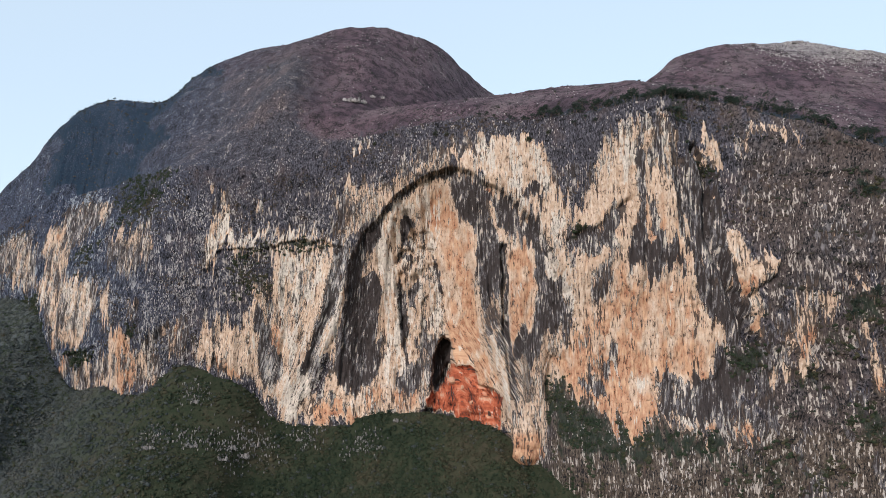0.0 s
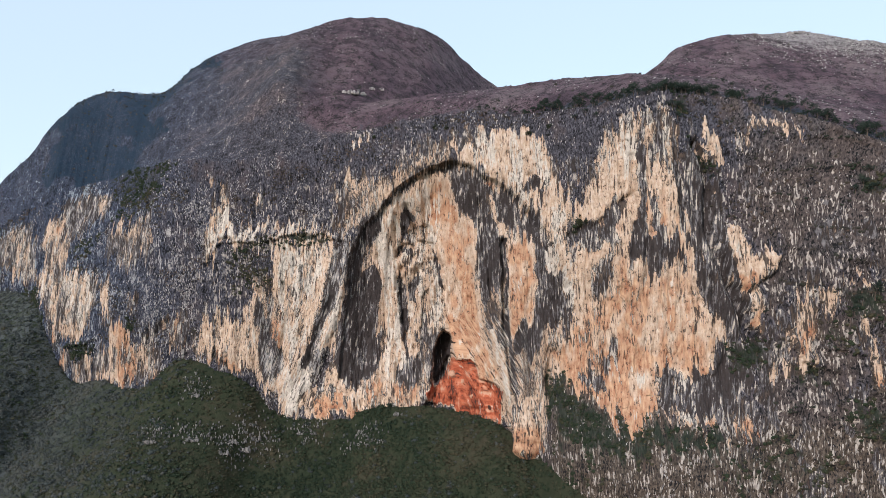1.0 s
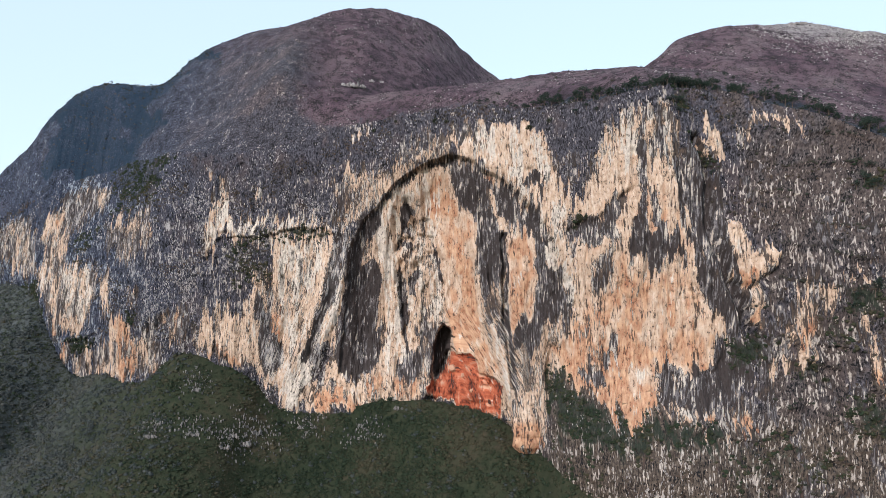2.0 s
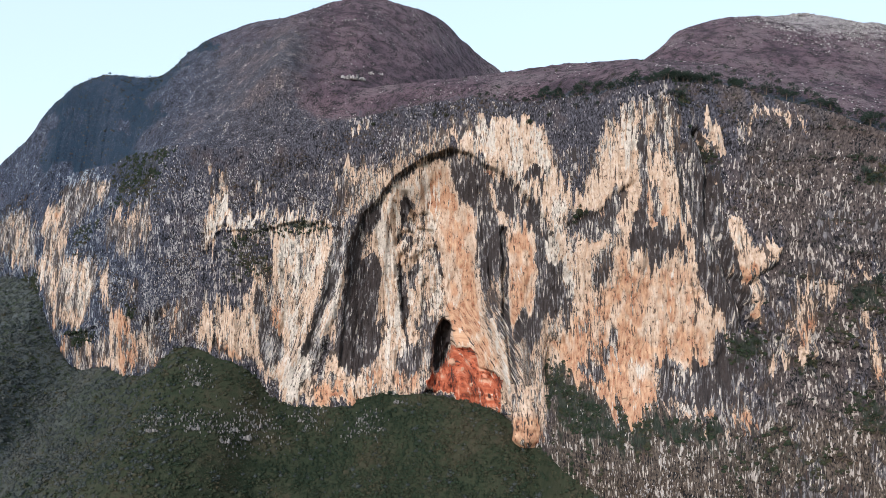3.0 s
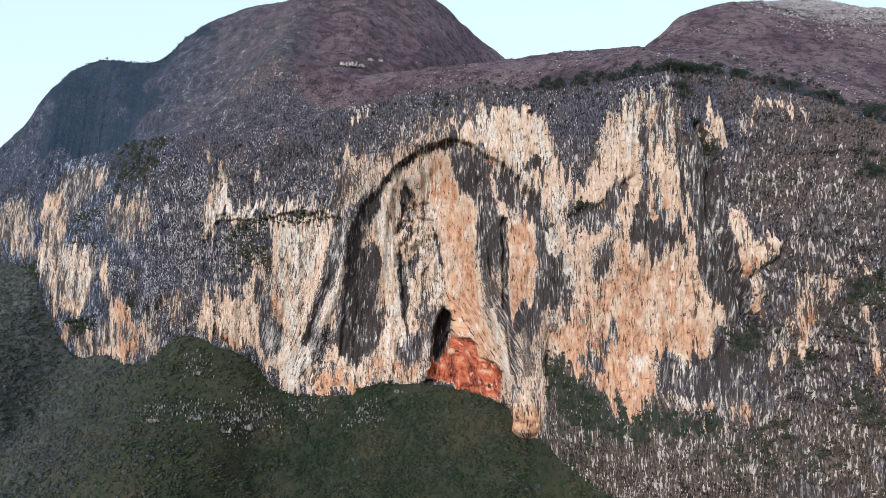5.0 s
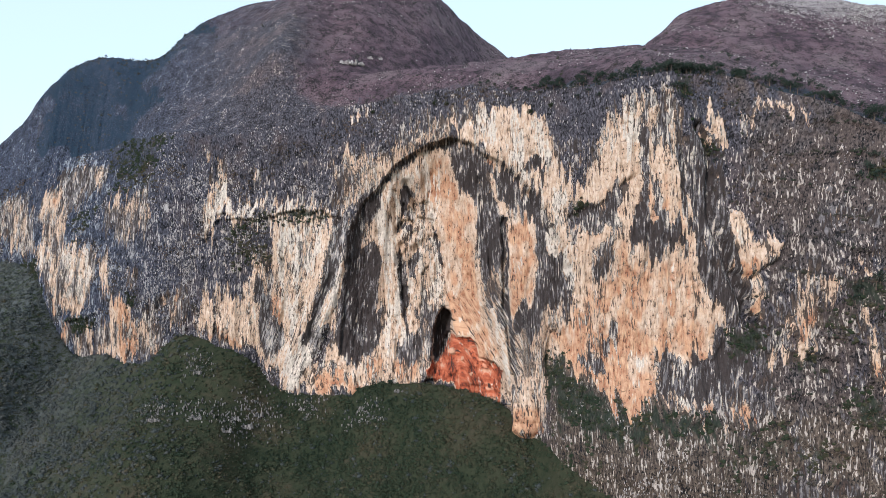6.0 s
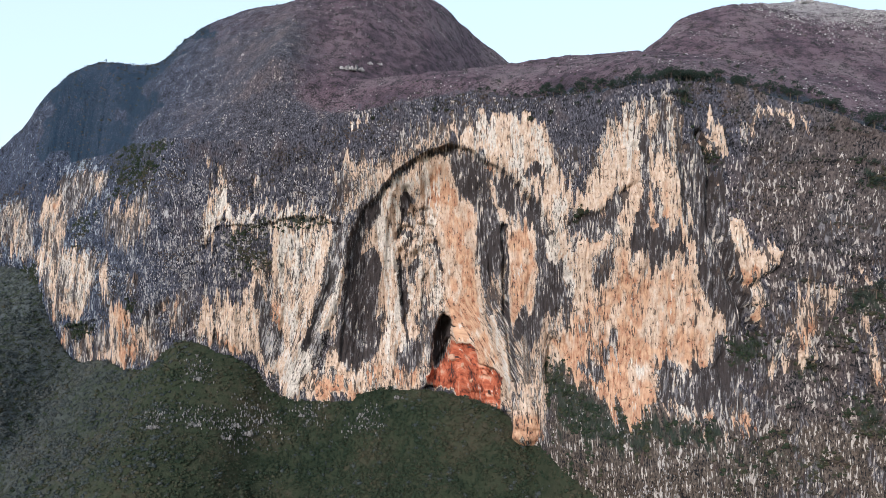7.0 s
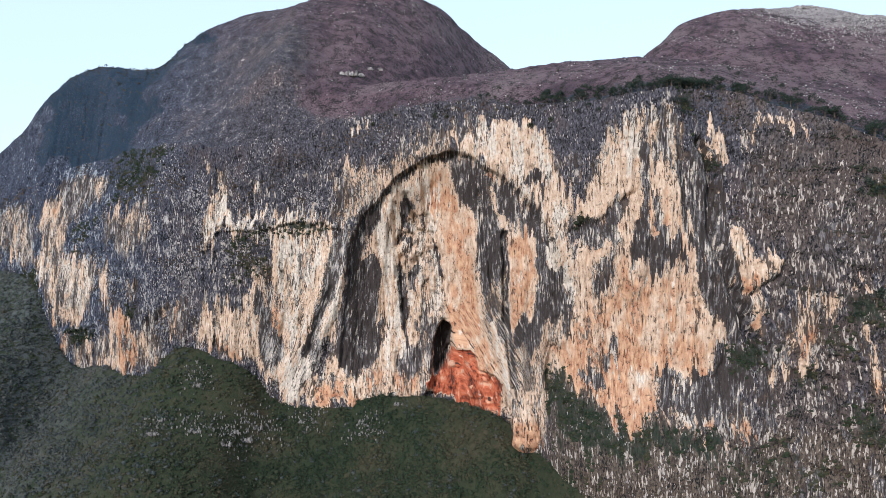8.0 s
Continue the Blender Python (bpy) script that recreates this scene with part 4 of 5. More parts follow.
hollow = hollow + groove(((77, 249), (85, 224), (90, 198)), 3.5, -4)
hollow = hollow + groove(((30, 293), (35, 250), (42, 204)), 2, 4)
sculpt = smooth(-4, 8, inside(SCULPT, GX, GZ))
lumps = fractal(GX / 8, GZ / 15, 47, 3, 0.6)
hollow = hollow + sculpt * (4 * smooth(0.0, 0.35, lumps) - 1)
# pockets darkened where they are deep, shade added in the colour
PLACE["dark"] += sculpt * (0.16 * smooth(0.0, 0.35, lumps) - 0.06)
PLACE["karst"] = np.maximum(PLACE["karst"], smooth(14 + 16 * smooth(-150, -250, GX), 4, rim_z - GZ + 0.5 * DRIP))
karst = PLACE["karst"]
PLACE["pale"] -= 0.8 * np.clip(PLACE["pale"], 0, 1) * karst
hollow = hollow + 7 * fractal(GX / 70, GZ / 90, 21, 3) + 2.2 * fractal(GX / 17, GZ / 40, 22, 3)
flute = fractal(GX / 4.5, GZ / 45, 23, 3)
pits = np.maximum(0, fractal(GX / 4.2, GZ / 8, 28, 3) - 0.22) * 9
# the eastern wall is stepped by sloping ledges
step_at = (GZ + 0.22 * GX + 14 * fractal(GX / 40, GZ / 40, 35, 3)) / 21
tread = step_at - np.floor(step_at)
hollow = hollow + EAST * 2.6 * (tread - 0.5) * smooth(1.0, 0.9, tread) * smooth(-0.3, 0.4, fractal(GX / 25, GZ / 25, 36, 2))
ribs = np.abs(fractal(GX / 3.4, GZ / 38, 29, 2))
hollow = hollow + (1 - karst) * (0.35 * pits + 3.2 * fractal(GX / 12, GZ / 75, 30, 2) + 2.2 * (0.35 - ribs) + 1.5 * flute + 0.5 * fractal(GX / 1.8, GZ / 16, 24, 2) + 0.45 * fractal(GX / 7, GZ / 14, 27, 3))
hollow = hollow + karst * (0.5 * pits + 1.6 * fractal(GX / 8, GZ / 11, 25, 4, 0.65) + 1.1 * np.abs(fractal(GX / 2.6, GZ / 5, 26, 2)) + 1.2 * (0.35 - ribs) + 0.8 * flute)
GY = cliff_base(GX, GZ) + hollow
in_cave = (inside(CAVE, GX, GZ) > -3.0)[:-1, :-1]
in_red = (inside(REDCAVE, GX, GZ) > -1.0)[:-1, :-1] & ~in_cave
in_alcove = (deep > 0.3)[:-1, :-1] & ~in_cave & ~in_red
cliff = tagged(sheet("cliff", GX, GY, GZ, LIMESTONE, PLACE, ~(in_cave | in_red | in_alcove)),
               "sheer limestone cliff streaked peach, white and grey above a green slope", "cliff", kind="structure")
for name, cells, label in (("alcove", in_alcove, "arched alcove wall of peach and grey flowstone curtains"), ("red_cave", in_red, "rusty red cave floor and wall"), ("cave", in_cave, "tall dark cave opening")):
    hole = sheet(name, GX, GY, GZ, LIMESTONE, PLACE, cells)
    hole.parent = cliff
    tagged(hole, label)

# the foot of the flowstone curtain, a hanging column of its own
turn, rise = np.meshgrid(np.linspace(0, 2 * math.pi, 64), np.linspace(0, 1, 60), indexing="ij")
girth = 1.0 - 0.14 * rise - 0.45 * smooth(0.16, 0.0, rise) ** 2
girth = girth + 0.16 * fractal(turn * 3.0, rise * 4, 45, 3) + 0.05 * np.abs(fractal(turn * 7.0, rise * 4, 46, 2))
CX, CZ = 64.5 - 1.5 * rise + 12.0 * girth * np.cos(turn), 92 + 46 * rise
back_wall = np.interp(CZ, GZ[np.argmin(np.abs(columns - 64))], GY[np.argmin(np.abs(columns - 64))])
CY = back_wall - 1.0 + 9.0 * smooth(0.35, 1.0, rise) - 9.5 * girth * np.sin(turn) * 0.9
calm = np.zeros(CX.shape)
column_mesh = sheet("flowstone_column", CX, CY, CZ, LIMESTONE, {"dark": 0.36 + 0.3 * fractal(turn * 2.0, rise * 3, 49, 2), "karst": calm, "pale": 0.3 * rise, "orange": 1.2 * smooth(0.75, 0.25, rise), "red": 0.35 * smooth(0.3, 0.0, rise), "moss": calm, "course": 9.0 * turn, "haze_tint": calm})
column_mesh.parent = cliff
tagged(column_mesh, "rusty orange flowstone column hanging from the curtain")

# ---- the hills above the rim ----
ux = np.concatenate([np.arange(-740, -560, 6.0), np.arange(-560, 480, 1.8), np.arange(480, 641, 6.0)])
UX, away = np.meshgrid(ux, np.concatenate([np.linspace(0, 60, 46), np.linspace(62, 660, 190)]), indexing="ij")
UY = cliff_base(UX, rim_height(UX)) + away
shift = np.interp(ux, columns, hollow[:, -1])[:, None] * smooth(70, 0, away)
bumps = smooth(0, 12, away)
UZ = upland(UX, UY) + bumps * (5 * fractal(UX / 48, UY / 48, 31, 3) + 1.6 * fractal(UX / 9, UY / 9, 32, 4, 0.6))
UZ = UZ - 0.5 * smooth(1.5, 0, away)
UY = UY + shift
stony = 0.32 * smooth(300, 420, UX) * smooth(440, 480, UZ) + 0.1 * smooth(200, 300, UX) + 0.25 * smooth(-260, -100, UX) * smooth(460, 540, UZ) + 0.1
stony = stony + 0.3 * smooth(-130, -60, UX) * smooth(40, 0, UX) * smooth(55, 20, away)
wander = 60 * fractal(UX / 45, (UZ + 0.5 * UY) / 40, 33, 2) + 34 * fractal(UX / 15, UZ / 15, 34, 3)
gully = smooth(-490, -430, UX + wander) * smooth(-285, -345, UX + wander) * smooth(-60, 20, away + wander)
scrubby = smooth(55, 15, away) * (0.5 + 0.3 * smooth(60, 150, UX)) * smooth(-180, -60, UX) + 0.7 * gully + 0.12 + 0.25 * smooth(-290, -360, UX)
bare_rock = 0.15 + smooth(-110, -230, UX) * smooth(150, 60, away) + 0.35 * smooth(-60, -200, UX) + smooth(22, 4, away)
TAGS = {"karst": np.clip(stony, 0, 1), "moss": np.clip(scrubby * 0.6 + 0.45 * gully, 0, 1), "crust": np.clip(bare_rock, 0, 1), "haze_tint": smooth(-140, -380, UX)}
which = summit(UX, UY - shift)[:-1, :-1]
for name, number, label in (("hill_west", 0, "rounded western hill of grey rock and reddish dry grass"), ("hill_east", 1, "eastern hill of brown grass dotted with pale rocks"),
                            ("plateau", 2, "gentle reddish brown grassy slope above the brink")):
    tagged(sheet(name, UX, UY, UZ, GRASS, TAGS, which == number), label, "hillside", kind="structure")

# ---- the wooded slope below, and the valley floor ----
TX, front = np.meshgrid(np.arange(-740, 561, 2.8), np.concatenate([np.arange(-62, 120, 2.8), np.arange(120, 420, 8.0)]), indexing="ij")


def slope_below(x, front):
    z = curve(FOOT, x) + 2.5 - (0.72 - 0.1 * smooth(40, 120, front)) * np.maximum(front, 0) + 0.3 * np.minimum(front, 0)
    z = z + smooth(4, 25, front) * (4.5 * fractal(x / 45, front / 45, 41, 3) + 1.2 * fractal(x / 10, front / 10, 42, 3))
    return soft_max(z, -3.0 + 0 * x, 12)


TY = cliff_base(TX, curve(FOOT, TX)) - front
TZ = slope_below(TX, front)
scree = 0.4 * np.exp(-(((TX + 170) / 40) ** 2 + ((front - 40) / 14) ** 2)) + 0.4 * np.exp(-(((TX + 262) / 30) ** 2 + ((front - 52) / 10) ** 2))
tagged(sheet("slope", TX, TY, TZ, LITTER, {"karst": scree, "haze_tint": smooth(-240, -400, TX)}), "steep green slope of scrub and leaf litter under the cliff", "slope", kind="structure")
flat = np.linspace(-9000, 9000, 61)
FX, FY = np.meshgrid(flat, flat, indexing="ij")
tagged(sheet("ground", FX, FY, np.full(FX.shape, 0.0), LITTER), "flat valley floor of dark green scrubland", "ground", kind="structure")


# ---- plants and loose rock ----
def ball(level):
    bm = bmesh.new()
    bmesh.ops.create_icosphere(bm, subdivisions=level, radius=1.0)
    v = np.array([p.co[:] for p in bm.verts])
    f = np.array([[p.index for p in q.verts] for q in bm.faces])
    bm.free()
    return v, f


def clump(seed, sprays, spread=1.0):
    """One bush: a knobbly core with tilted sprays of leaves round it, as triangles."""
    rng = np.random.default_rng(seed)
    v, f = ball(1)
    core = v * (0.5 + 0.5 * rng.random((len(v), 1))) * (1, 1, 0.85)
    verts, faces, n = [core], [f], len(core)
    for _ in range(sprays):
        d = rng.normal(size=3)
        d[2] = abs(d[2]) * 0.9 - 0.15
        d /= np.linalg.norm(d)
        c = d * (0.6 + 0.6 * rng.random()) * (spread, spread, 0.95)
        a, b = rng.normal(size=3), rng.normal(size=3)
        a, b = a / np.linalg.norm(a) * 0.28, b / np.linalg.norm(b) * 0.28
        verts.append(np.array([c - a, c + b, c + a, c - b * 0.7]))
        faces.append(np.array([[n, n + 1, n + 2], [n, n + 2, n + 3]]))
        n += 4
    return np.concatenate(verts), np.concatenate(faces)


def stone(seed):
    rng = np.random.default_rng(seed)
    v, f = ball(1)
    v = v * (0.6 + 0.65 * rng.random((len(v), 1)))
    v = np.clip(v, -0.75, 0.85)
    return v, f


def scatter(name, shapes, places, sizes, mat, rng, tall=1.0):
    """Many copies of a few shapes joined into one mesh."""
    all_v, all_f, base = [], [], 0
    pick = rng.integers(0, len(shapes), len(places))
    for s, (v, f) in enumerate(shapes):
        at, size = places[pick == s], sizes[pick == s]
        if not len(at):
            continue
        turn = rng.random(len(at)) * 6.2832
        c, n = np.cos(turn)[:, None], np.sin(turn)[:, None]
        wide = size[:, None] * (0.8 + 0.4 * rng.random((len(at), 1)))
        x = (v[None, :, 0] * c - v[None, :, 1] * n) * wide
        y = (v[None, :, 0] * n + v[None, :, 1] * c) * wide
        z = v[None, :, 2] * size[:, None] * tall
        p = np.stack([x, y, z], -1) + at[:, None, :]
        all_v.append(p.reshape(-1, 3))
        all_f.append((f[None] + (base + np.arange(len(at)) * len(v))[:, None, None]).reshape(-1, 3))
        base += len(at) * len(v)
    v, f = np.concatenate(all_v).astype(np.float32), np.concatenate(all_f).astype(np.int32)
    me = bpy.data.meshes.new(name)
    me.vertices.add(len(v))
    me.vertices.foreach_set("co", v.ravel())
    me.loops.add(f.size)
    me.loops.foreach_set("vertex_index", f.ravel())
    me.polygons.add(len(f))
    me.polygons.foreach_set("loop_start", np.arange(0, f.size, 3, dtype=np.int32))
    me.update(calc_edges=True)
    me.materials.append(mat)
    return new(name, me)


RNG = np.random.default_rng(7)
BUSHES = [clump(s, 16) for s in range(6)]
SHRUBS = [clump(s + 20, 12) for s in range(4)]
STONES = [stone(s) for s in range(5)]

# scrub wood on the slope below the cliff: green in the middle, thin over rock in the west, where haze is put into its
# grey
n = 17500
bx = RNG.uniform(-560, 130, n)
bf = RNG.random(n) ** 0.85 * (118 + 75 * smooth(-100, -250, bx)) - 2
by = cliff_base(bx, curve(FOOT, bx)) - bf
spots = np.stack([bx, by, slope_below(bx, bf) + 0.3], 1)
bare = 0.8 * np.exp(-(((bx + 170) / 38) ** 2 + ((bf - 40) / 12) ** 2))
keep = RNG.random(n) > bare
size = RNG.uniform(0.8, 2.3, n) * (1 + 0.35 * fractal(bx / 30, bf / 30, 51, 2)) * (1 + 0.5 * fractal(bx / 9, bf / 9, 53, 2))
grey = RNG.random(n) < smooth(-170, -340, bx + 60 * fractal(bx / 60, bf / 40, 52, 3)) * 0.85 + 0.05
for name, pick, mat, label in (("scrub_wood", keep & ~grey, SCRUB, "dense dark green scrub covering the steep slope"),
                               ("hazed_scrub", keep & grey, HAZED_SCRUB, "thin scrub, greyed by painted haze, over the rocky western slope")):
    tagged(scatter(name, BUSHES, spots[pick], size[pick], mat, RNG, 0.9), label, "scrub", kind="stuff")


def on_face(mask, count, rng):
    p = mask.ravel() / mask.sum()
    i = rng.choice(p.size, count, p=p)
    return np.stack([GX.ravel()[i], GY.ravel()[i], GZ.ravel()[i]], 1)


seen = (GX > -560) & (GX < 300)
# scrub rooted in the ledges of the face
spots = on_face(seen * np.clip(PLACE["moss"] - 0.15, 0, 1) * smooth(-0.25, 0.3, fractal(GX / 7, GZ / 5, 62, 3)), 3600, RNG)
tagged(scatter("ledge_scrub", SHRUBS, spots, RNG.uniform(0.6, 2.2, 3600), SCRUB, RNG, 0.95), "dark green shrubs rooted on mossy cliff ledges", "scrub", kind="stuff")
spots = on_face(seen * EAST * smooth(0.12, 0.0, np.abs(tread - 0.06)) * smooth(-0.3, 0.4, fractal(GX / 22, GZ / 15, 63, 2)), 420, RNG)
tagged(scatter("terrace_scrub", SHRUBS, spots, RNG.uniform(0.8, 1.8, 420), HILL_SCRUB, RNG, 0.8), "dark shrubs lining the sloping rock terraces", "scrub", kind="stuff")
spots = on_face(seen * PLACE["karst"] * smooth(-0.1, 0.5, fractal(GX / 25, GZ / 18, 61, 3)), 4200, RNG)
tagged(scatter("cliff_scrub", SHRUBS, spots, RNG.uniform(0.5, 1.5, 4200), DRY_SCRUB, RNG, 0.9), "small dry shrubs scattered over the weathered rock face", "scrub", kind="stuff")


def on_hills(weight, count, rng):
    w = (weight * np.gradient(UX, axis=0) * np.gradient(UY, axis=1) * (UX > -600) * (UX < 560)).ravel()
    i = rng.choice(w.size, count, p=w / w.sum())
    return np.stack([UX.ravel()[i], UY.ravel()[i], UZ.ravel()[i]], 1)


patchy = smooth(-0.15, 0.45, fractal(UX / 30, UY / 30, 71, 3))
spots = on_hills((0.08 + patchy) * (0.1 + np.clip(stony, 0, 1)) * smooth(-190, -120, UX) * (away > 2) * (1 + 3 * smooth(330, 430, UX) * smooth(420, 470, UZ)), 10000, RNG)
tagged(scatter("hill_rocks", STONES, spots, RNG.uniform(0.3, 0.95, 10000) ** 1.4, PALE_ROCK, RNG, 1.2), "pale limestone rocks scattered over the dry hillside", "rocks", kind="stuff")
spots = on_hills((0.03 + 1.6 * np.clip(scrubby, 0, 1) ** 2) * (away > 1), 4600, RNG)
tagged(scatter("hill_scrub", SHRUBS, spots + (0, 0, 0.3), RNG.uniform(0.6, 1.9, 4600), HILL_SCRUB, RNG, 0.9), "dry low shrubs growing on the brown hillside", "scrub", kind="stuff")

# scree and rock ribs showing through the scrub
n = 800
knots = np.array(((-162, 42), (-200, 66), (-235, 72), (-175, 62), (-152, 30), (-215, 26), (-66, 30), (-118, 14)), float)
pick = RNG.integers(0, len(knots), n)
sx, sf = knots[pick, 0] + RNG.normal(0, 9, n), np.abs(knots[pick, 1] + RNG.normal(0, 7, n))
spots = np.stack([sx, cliff_base(sx, curve(FOOT, sx)) - sf, slope_below(sx, sf) + 0.9], 1)
tagged(scatter("scree", STONES, spots, RNG.uniform(0.3, 0.85, n), RIB_ROCK, RNG, 2.4), "grey weathered rock ribs poking through green scrub", "rocks", kind="stuff")

# knobs and blades that stand out of the weathered face
n = 8600
spots = on_face(seen * PLACE["karst"] * (1 - np.clip(PLACE["moss"], 0, 1)) * smooth(-0.25, 0.45, fractal(GX / 13, GZ / 21, 64, 3)) * (0.35 + 0.65 * smooth(8, 70, rim_z - GZ)) * (1 - 0.6 * smooth(120, 220, GX)) * (1 - 0.6 * PLACE["haze_tint"]), n, RNG)
tagged(scatter("rock_knobs", STONES, spots, RNG.uniform(0.24, 0.52, n) * (1 - 0.3 * smooth(60, 220, spots[:, 0])), KNOB_ROCK, RNG, 2.8), "small pale knobs of limestone on the weathered face", "rocks", kind="stuff")
n = 2600
spots = on_hills(smooth(330, 420, UX) * smooth(440, 480, UZ) * smooth(-0.3, 0.3, fractal(UX / 20, UY / 20, 72, 2)), n, RNG)
tagged(scatter("summit_rocks", STONES, spots, RNG.uniform(0.5, 1.35, n), PALE_ROCK, RNG, 1.5), "pale rock blades crowding the eastern summit", "rocks", kind="stuff")


def part(name, verts, faces, mat, parent, label=""):
    me = bpy.data.meshes.new(name)
    me.from_pydata([tuple(v) for v in verts], [], [tuple(int(i) for i in f) for f in faces])
    me.materials.append(mat)
    ob = new(name, me)
    ob.parent = parent
    return tagged(ob, label)


def tube(points, radii, sides=6):
    """A tapering limb through points."""
    verts, faces = [], []
    for i, (p, r) in enumerate(zip(points, radii)):
        for s in range(sides):
            a = 6.2832 * s / sides
            verts.append((p[0] + r * math.cos(a), p[1] + r * math.sin(a), p[2]))
        if i:
            for s in range(sides):
                o, q = (i - 1) * sides, i * sides
                faces.append((o + s, o + (s + 1) % sides, q + (s + 1) % sides, q + s))
    return verts, faces


def joined(pieces):
    verts, faces, n = [], [], 0
    for v, f in pieces:
        verts += [tuple(p) for p in v]
        faces += [tuple(int(i) + n for i in q) for q in f]
        n += len(v)
    return verts, faces


def tree(seed, label, squat=1.0, mat=None):
    """A small tree of unit height: forked trunk, limbs and an uneven crown of leaf sprays."""
    rng = np.random.default_rng(seed)
    top = new("tree")
    limbs, tips = [], []
    limbs.append(tube([(0, 0, -0.15), (0.01, 0.0, 0.2), (0.03, 0.02, 0.5)], [0.045, 0.033, 0.018]))
    for i in range(7):
        a, z0, r = 2.4 * i + rng.random(), 0.18 + 0.06 * i, 0.2 + 0.16 * rng.random()
        end = (r * math.cos(a) * squat, r * math.sin(a) * squat, z0 + 0.12 + 0.22 * rng.random())
        limbs.append(tube([(0.01, 0, z0), (end[0] * 0.5, end[1] * 0.5, (z0 + end[2]) / 2 + 0.02), end], [0.016, 0.011, 0.006], 4))
        tips.append(end)
    tips.append((0.03, 0.02, 0.68))
    tips.append((-0.05, 0.04, 0.82))
    part("trunk", *joined(limbs), BARK, top, "grey bark")
    leaves = []
    for c in tips:
        size = 0.13 + 0.09 * rng.random()
        for _ in range(34):
            d = rng.normal(size=3)
            d /= np.linalg.norm(d)
            p = np.array(c) + d * size * (0.5 + 0.65 * rng.random()) * (1.1, 1.1, 0.8)
            a, b = rng.normal(size=3), rng.normal(size=3)
            a, b = 0.045 * a / np.linalg.norm(a), 0.045 * b / np.linalg.norm(b)
            leaves.append(([p - a, p + b, p + a, p - b], [(0, 1, 2, 3)]))
    part("crown", *joined(leaves), mat or LEAVES, top)
    return tagged(top, label, "tree")


def shrub(seed, label, mat):
    """A low bush of unit radius with a few stems."""
    rng = np.random.default_rng(seed)
    top = new("shrub")
    part("stem", *joined([tube([(0, 0, -0.5), (0.2 * math.cos(a), 0.2 * math.sin(a), 0.1), (0.5 * math.cos(a), 0.5 * math.sin(a), 0.5)], [0.06, 0.045, 0.02], 4)
                          for a in (0.3, 1.7, 2.9, 4.4, 5.5)]), BARK, top, "grey bark")
    leaves = []
    for c in [(0.5 * math.cos(a) * rng.random() ** 0.5, 0.5 * math.sin(a), 0.25 + 0.35 * rng.random()) for a in np.arange(0, 6.2, 0.7)]:
        size = 0.34 + 0.2 * rng.random()
        for _ in range(30):
            d = rng.normal(size=3)
            d /= np.linalg.norm(d)
            p = np.array(c) + d * size * (0.5 + 0.6 * rng.random())
            a, b = rng.normal(size=3), rng.normal(size=3)
            a, b = 0.12 * a / np.linalg.norm(a), 0.12 * b / np.linalg.norm(b)
            leaves.append(([p - a, p + b, p + a, p - b], [(0, 1, 2, 3)]))
    part("foliage", *joined(leaves), mat, top)
    return tagged(top, label, "shrub")


def hill_height(x, y):
    i = np.argmin((UX - x) ** 2 + (UY - y) ** 2)
    return UX.ravel()[i], UY.ravel()[i], UZ.ravel()[i]


def face_point(x, z):
    i = np.argmin((GX - x) ** 2 + (GZ - z) ** 2)
    return GX.ravel()[i], GY.ravel()[i], GZ.ravel()[i]


def slope_point(x, y):
    i = np.argmin((TX - x) ** 2 + (TY - y) ** 2)
    return TX.ravel()[i], TY.ravel()[i], TZ.ravel()[i]


def plant(makers, spots, place, rng, group):
    """Build each kind once, then stand copies of it at (a, b, size) spots."""
    first = set()
    for i, (a, b, size) in enumerate(spots):
        src = makers[i % len(makers)]
        x, y, z = place(a, b)
        m = pose(x, y, z, 0, 0, rng.random() * 360)
        s = size * (0.85 + 0.3 * rng.random())
        ob = src if src not in first else copy_thing(src, m)
        first.add(src)
        ob.matrix_basis = m @ Matrix.Diagonal((s, s, s, 1))
        tagged(ob, group=group)


PLANTER = np.random.default_rng(3)
# trees along the brink, east of the great arch
RIM_TREES = ((230, 592, 6), (234, 587, 5), (201, 574, 5), (256, 568, 7), (254, 552, 6), (258, 538, 6), (263, 524, 7), (269, 508, 6),
             (274, 504, 6), (283, 498, 7), (288, 490, 7), (143, 539, 6), (152, 527, 6), (163, 530, 7), (134, 537, 5), (124, 538, 5),
             (170, 520, 8), (163, 512, 9), (176, 524, 6), (38, 618, 6), (31, 614, 5), (55, 598, 4))
plant([tree(s, "small dark green tree on the grassy brink of the cliff", 1.2) for s in (1, 2, 3)], RIM_TREES, hill_height, PLANTER, "trees along the brink")
brink = []
for bx0 in np.arange(62, 300, 2.6):
    x = bx0 + PLANTER.normal() * 2.5
    back = 3 + 20 * PLANTER.random() ** 1.5 + 16 * float(smooth(185, 240, x)) * PLANTER.random()
    brink.append((x, float(cliff_base(np.array(x), rim_height(np.array(x)))) + back, 4.5 + 6.0 * PLANTER.random() ** 1.2))
plant([tree(s, "bushy dark tree in the belt of scrub along the brink", 1.4) for s in (21, 22, 23)], brink, hill_height, PLANTER, "trees along the brink")
SKY_TREES = ((-374, 892, 4), (-356, 884, 3), (-321, 850, 4), (-412, 902, 4), (-398, 900, 3), (-303, 838, 3), (-440, 905, 3))
plant([tree(s, "stunted dark tree on the skyline of the rocky hill", 1.3) for s in (4, 5)], SKY_TREES, hill_height, PLANTER, "trees on the skyline")
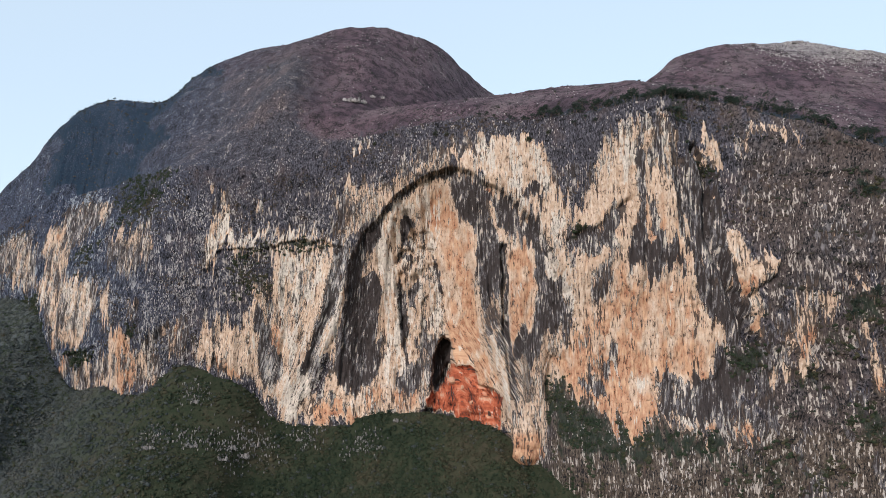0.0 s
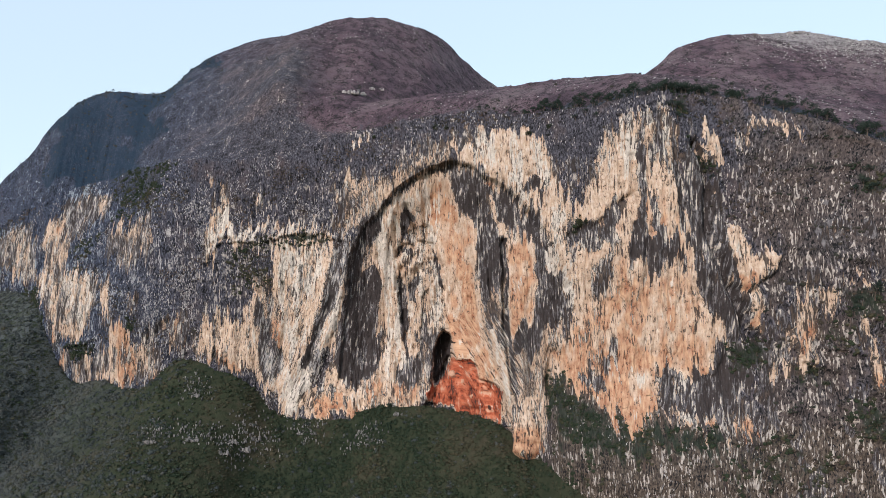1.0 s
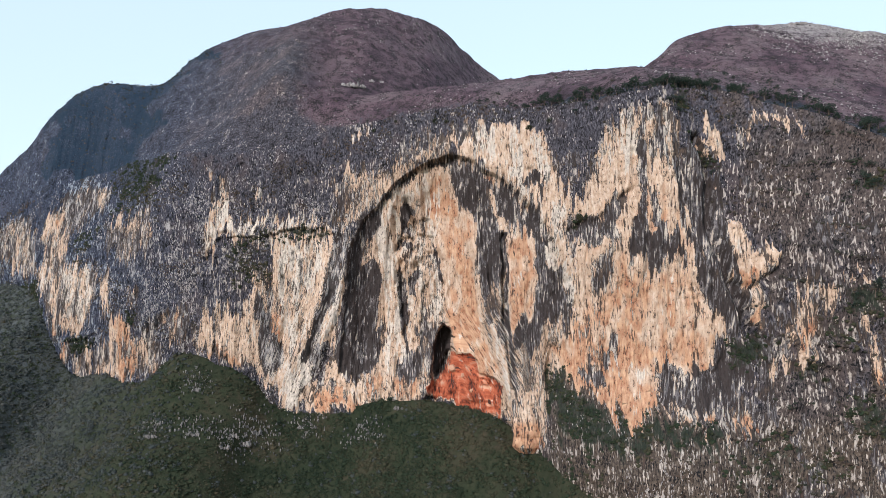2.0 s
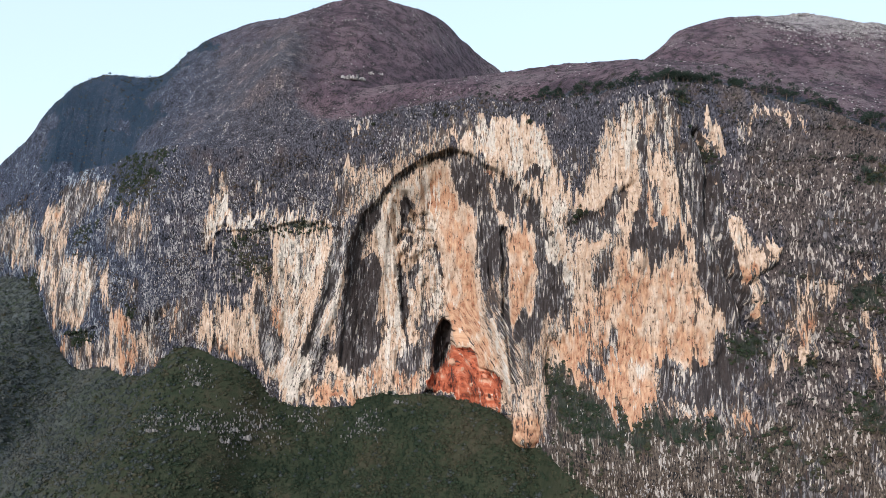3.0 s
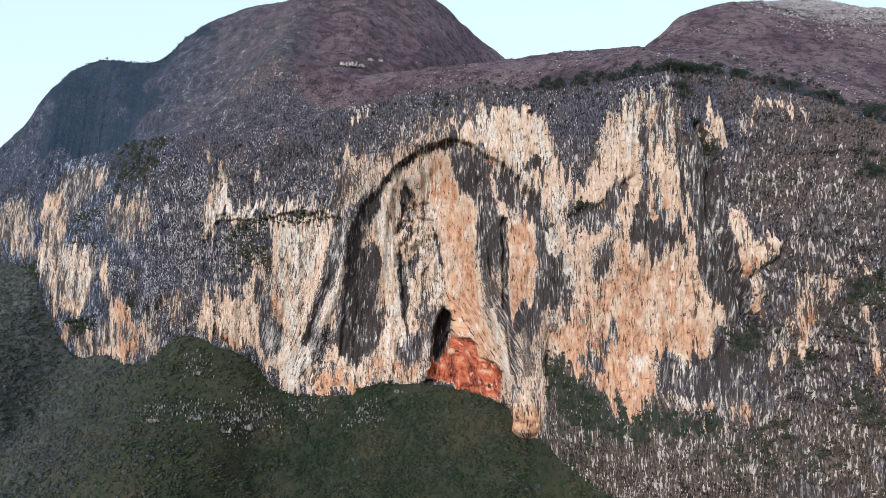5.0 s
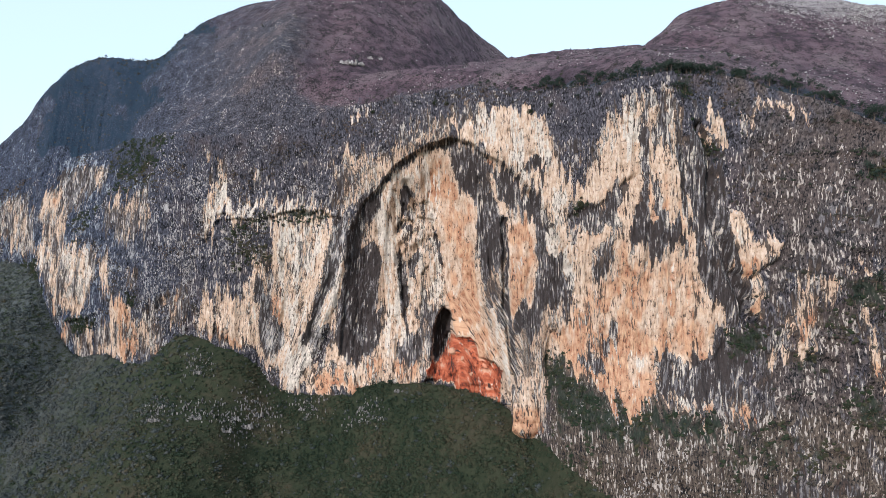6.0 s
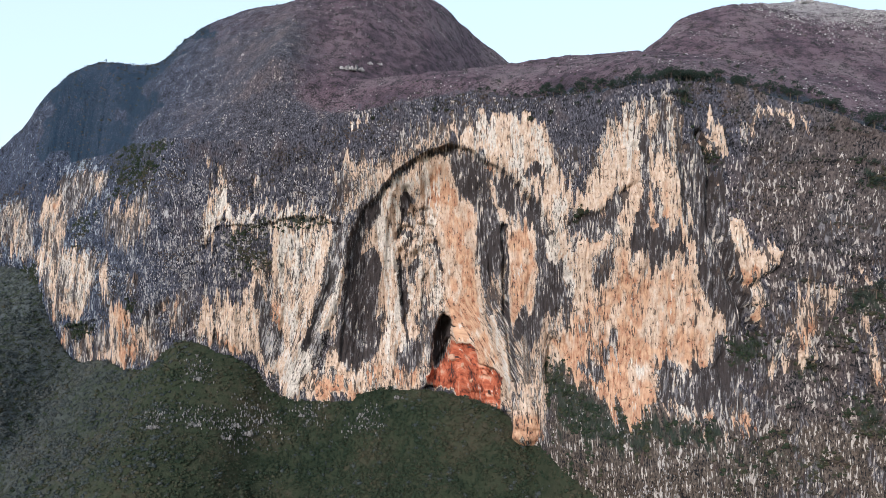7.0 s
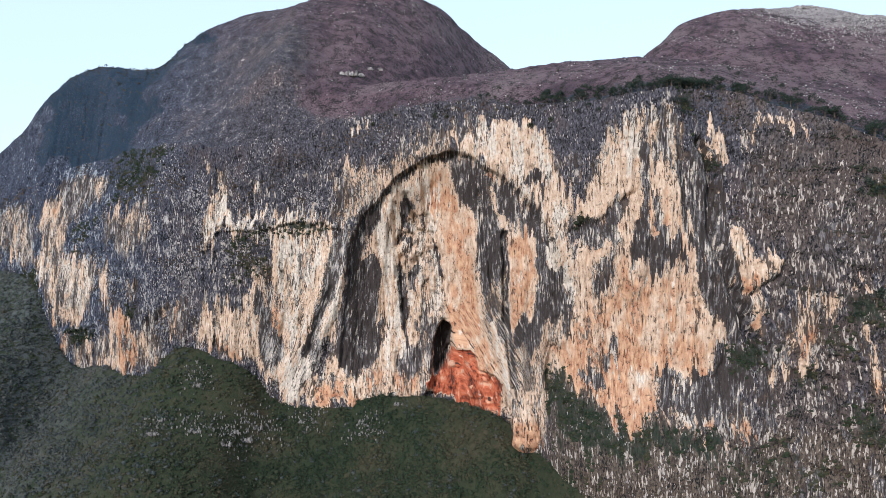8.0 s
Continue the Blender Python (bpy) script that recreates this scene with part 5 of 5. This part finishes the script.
# trees and bushes that hold on to the face
FACE_TREES = ((183, 300, 7), (178, 306, 6), (186, 292, 5), (268, 283, 8), (272, 277, 9), (273, 290, 8), (263, 278, 7), (262, 211, 9), (256, 206, 8),
              (265, 215, 8), (252, 202, 6), (160, 343, 8), (167, 341, 8), (163, 335, 7), (106, 347, 6), (99, 344, 5), (112, 342, 5))
plant([tree(s, "dark green tree rooted in a crack of the cliff", 1.3) for s in (6, 7)], FACE_TREES, face_point, PLANTER, "trees in the cliff")
FACE_SHRUBS = ((-368, 156, 3), (-355, 160, 4), (-347, 160, 3), (98, 259, 3), (103, 265, 3), (106, 266, 2.5), (-296, 192, 3), (-287, 189, 2.5), (195, 173, 3),
               (204, 176, 3), (215, 180, 3), (232, 165, 3), (238, 158, 3), (246, 138, 4), (257, 136, 4), (83, 140, 4), (88, 134, 4), (-7, 357, 3),
               (3, 355, 3), (-62, 354, 3), (-72, 357, 2), (-41, 361, 2), (68, 340, 3), (82, 342, 3))
plant([shrub(s, "dense green shrub on a ledge of the limestone face", SCRUB) for s in (11, 12, 13)], FACE_SHRUBS, face_point, PLANTER, "shrubs on ledges")
CAVE_SHRUBS = ((46, 608, 4), (41, 607, 3.5), (51, 600, 3), (36, 606, 3), (-45, 636, 3), (-60, 640, 3), (-118, 645, 3), (-140, 640, 3.5), (20, 606, 3))
plant([shrub(s, "bright green shrub at the foot of the cliff", LEAVES) for s in (14, 15)], CAVE_SHRUBS, slope_point, PLANTER, "shrubs at the cliff foot")


def crag(at, wide, high, blades, seed, label, mat, group, deep=0.6):
    """An outcrop of upright fluted limestone blades, one mesh."""
    rng = np.random.default_rng(seed)
    pieces = []
    for b in range(blades):
        v, f = ball(1)
        v = np.clip(v * (0.7 + 0.5 * rng.random((len(v), 1))), -0.7, 0.72)
        w = wide * (0.06 + 0.09 * rng.random())
        h = high * (0.25 + 0.75 * rng.random() ** 1.5)
        v = v * (w, w * 1.2, h)
        a = 0.35 * rng.normal()
        v = np.stack([v[:, 0] + 0.12 * v[:, 2] * rng.normal(), v[:, 1] * math.cos(a), v[:, 2] + v[:, 1] * math.sin(a)], 1)
        pieces.append((v + ((rng.random() - 0.5) * wide, (rng.random() - 0.5) * wide * deep * 0.5, h * 0.25), f))
    v, f = joined(pieces)
    me = bpy.data.meshes.new("crag")
    me.from_pydata(v, [], f)
    me.materials.append(mat)
    ob = new("crag", me)
    ob.location = at
    return tagged(ob, label, "rock outcrop", group)


for i, (x, y, w, h) in enumerate(((-93, 734, 16, 5), (-83, 740, 8, 3.5), (-75, 758, 7, 3), (-66, 762, 5, 2.5), (414, 850, 12, 3), (425, 852, 9, 3.5))):
    crag(hill_height(x, y), w, h, 30, 80 + i, "pale fluted limestone outcrop standing in dry grass", PALE_ROCK, "outcrops on the hill")
TALUS_ROCKS = ((-162, 608, 12, 4), (-171, 606, 11, 4), (-157, 622, 10, 4), (-199, 592, 10, 3), (-231, 586, 10, 3), (-212, 634, 7, 3.5), (-122, 638, 9, 2.5),
               (-110, 637, 8, 2), (-68, 620, 6, 2.5), (-38, 622, 8, 3.5), (-174, 590, 10, 3.5))
for i, (x, y, w, h) in enumerate(TALUS_ROCKS):
    crag(slope_point(x, y), w, h, 24, 100 + i, "weathered grey limestone outcrop among green scrub", RIB_ROCK, "outcrops in the scrub")


def boulder(at, size, seed, label, mat):
    v, f = ball(2)
    rng = np.random.default_rng(seed)
    d = v + 0.0
    for _ in range(16):
        n = rng.normal(size=3)
        n /= np.linalg.norm(n)
        over = np.maximum(0, d @ n - (0.4 + 0.3 * rng.random()))
        d = d - over[:, None] * n
    me = bpy.data.meshes.new("boulder")
    me.from_pydata([tuple(p) for p in d * size], [], [tuple(int(i) for i in q) for q in f])
    me.materials.append(mat)
    ob = new("boulder", me)
    ob.location = at
    return tagged(ob, label, "boulder", "fallen blocks")


for i, (x, z, s) in enumerate(((9, 146, (6.5, 4, 4.5)), (24, 131, (2.2, 2, 2.6)), (17, 141, (3, 2.5, 2.5)))):
    boulder(face_point(x, z), s, 130 + i, "rusty fallen block wedged in the red cave", RUST_ROCK)
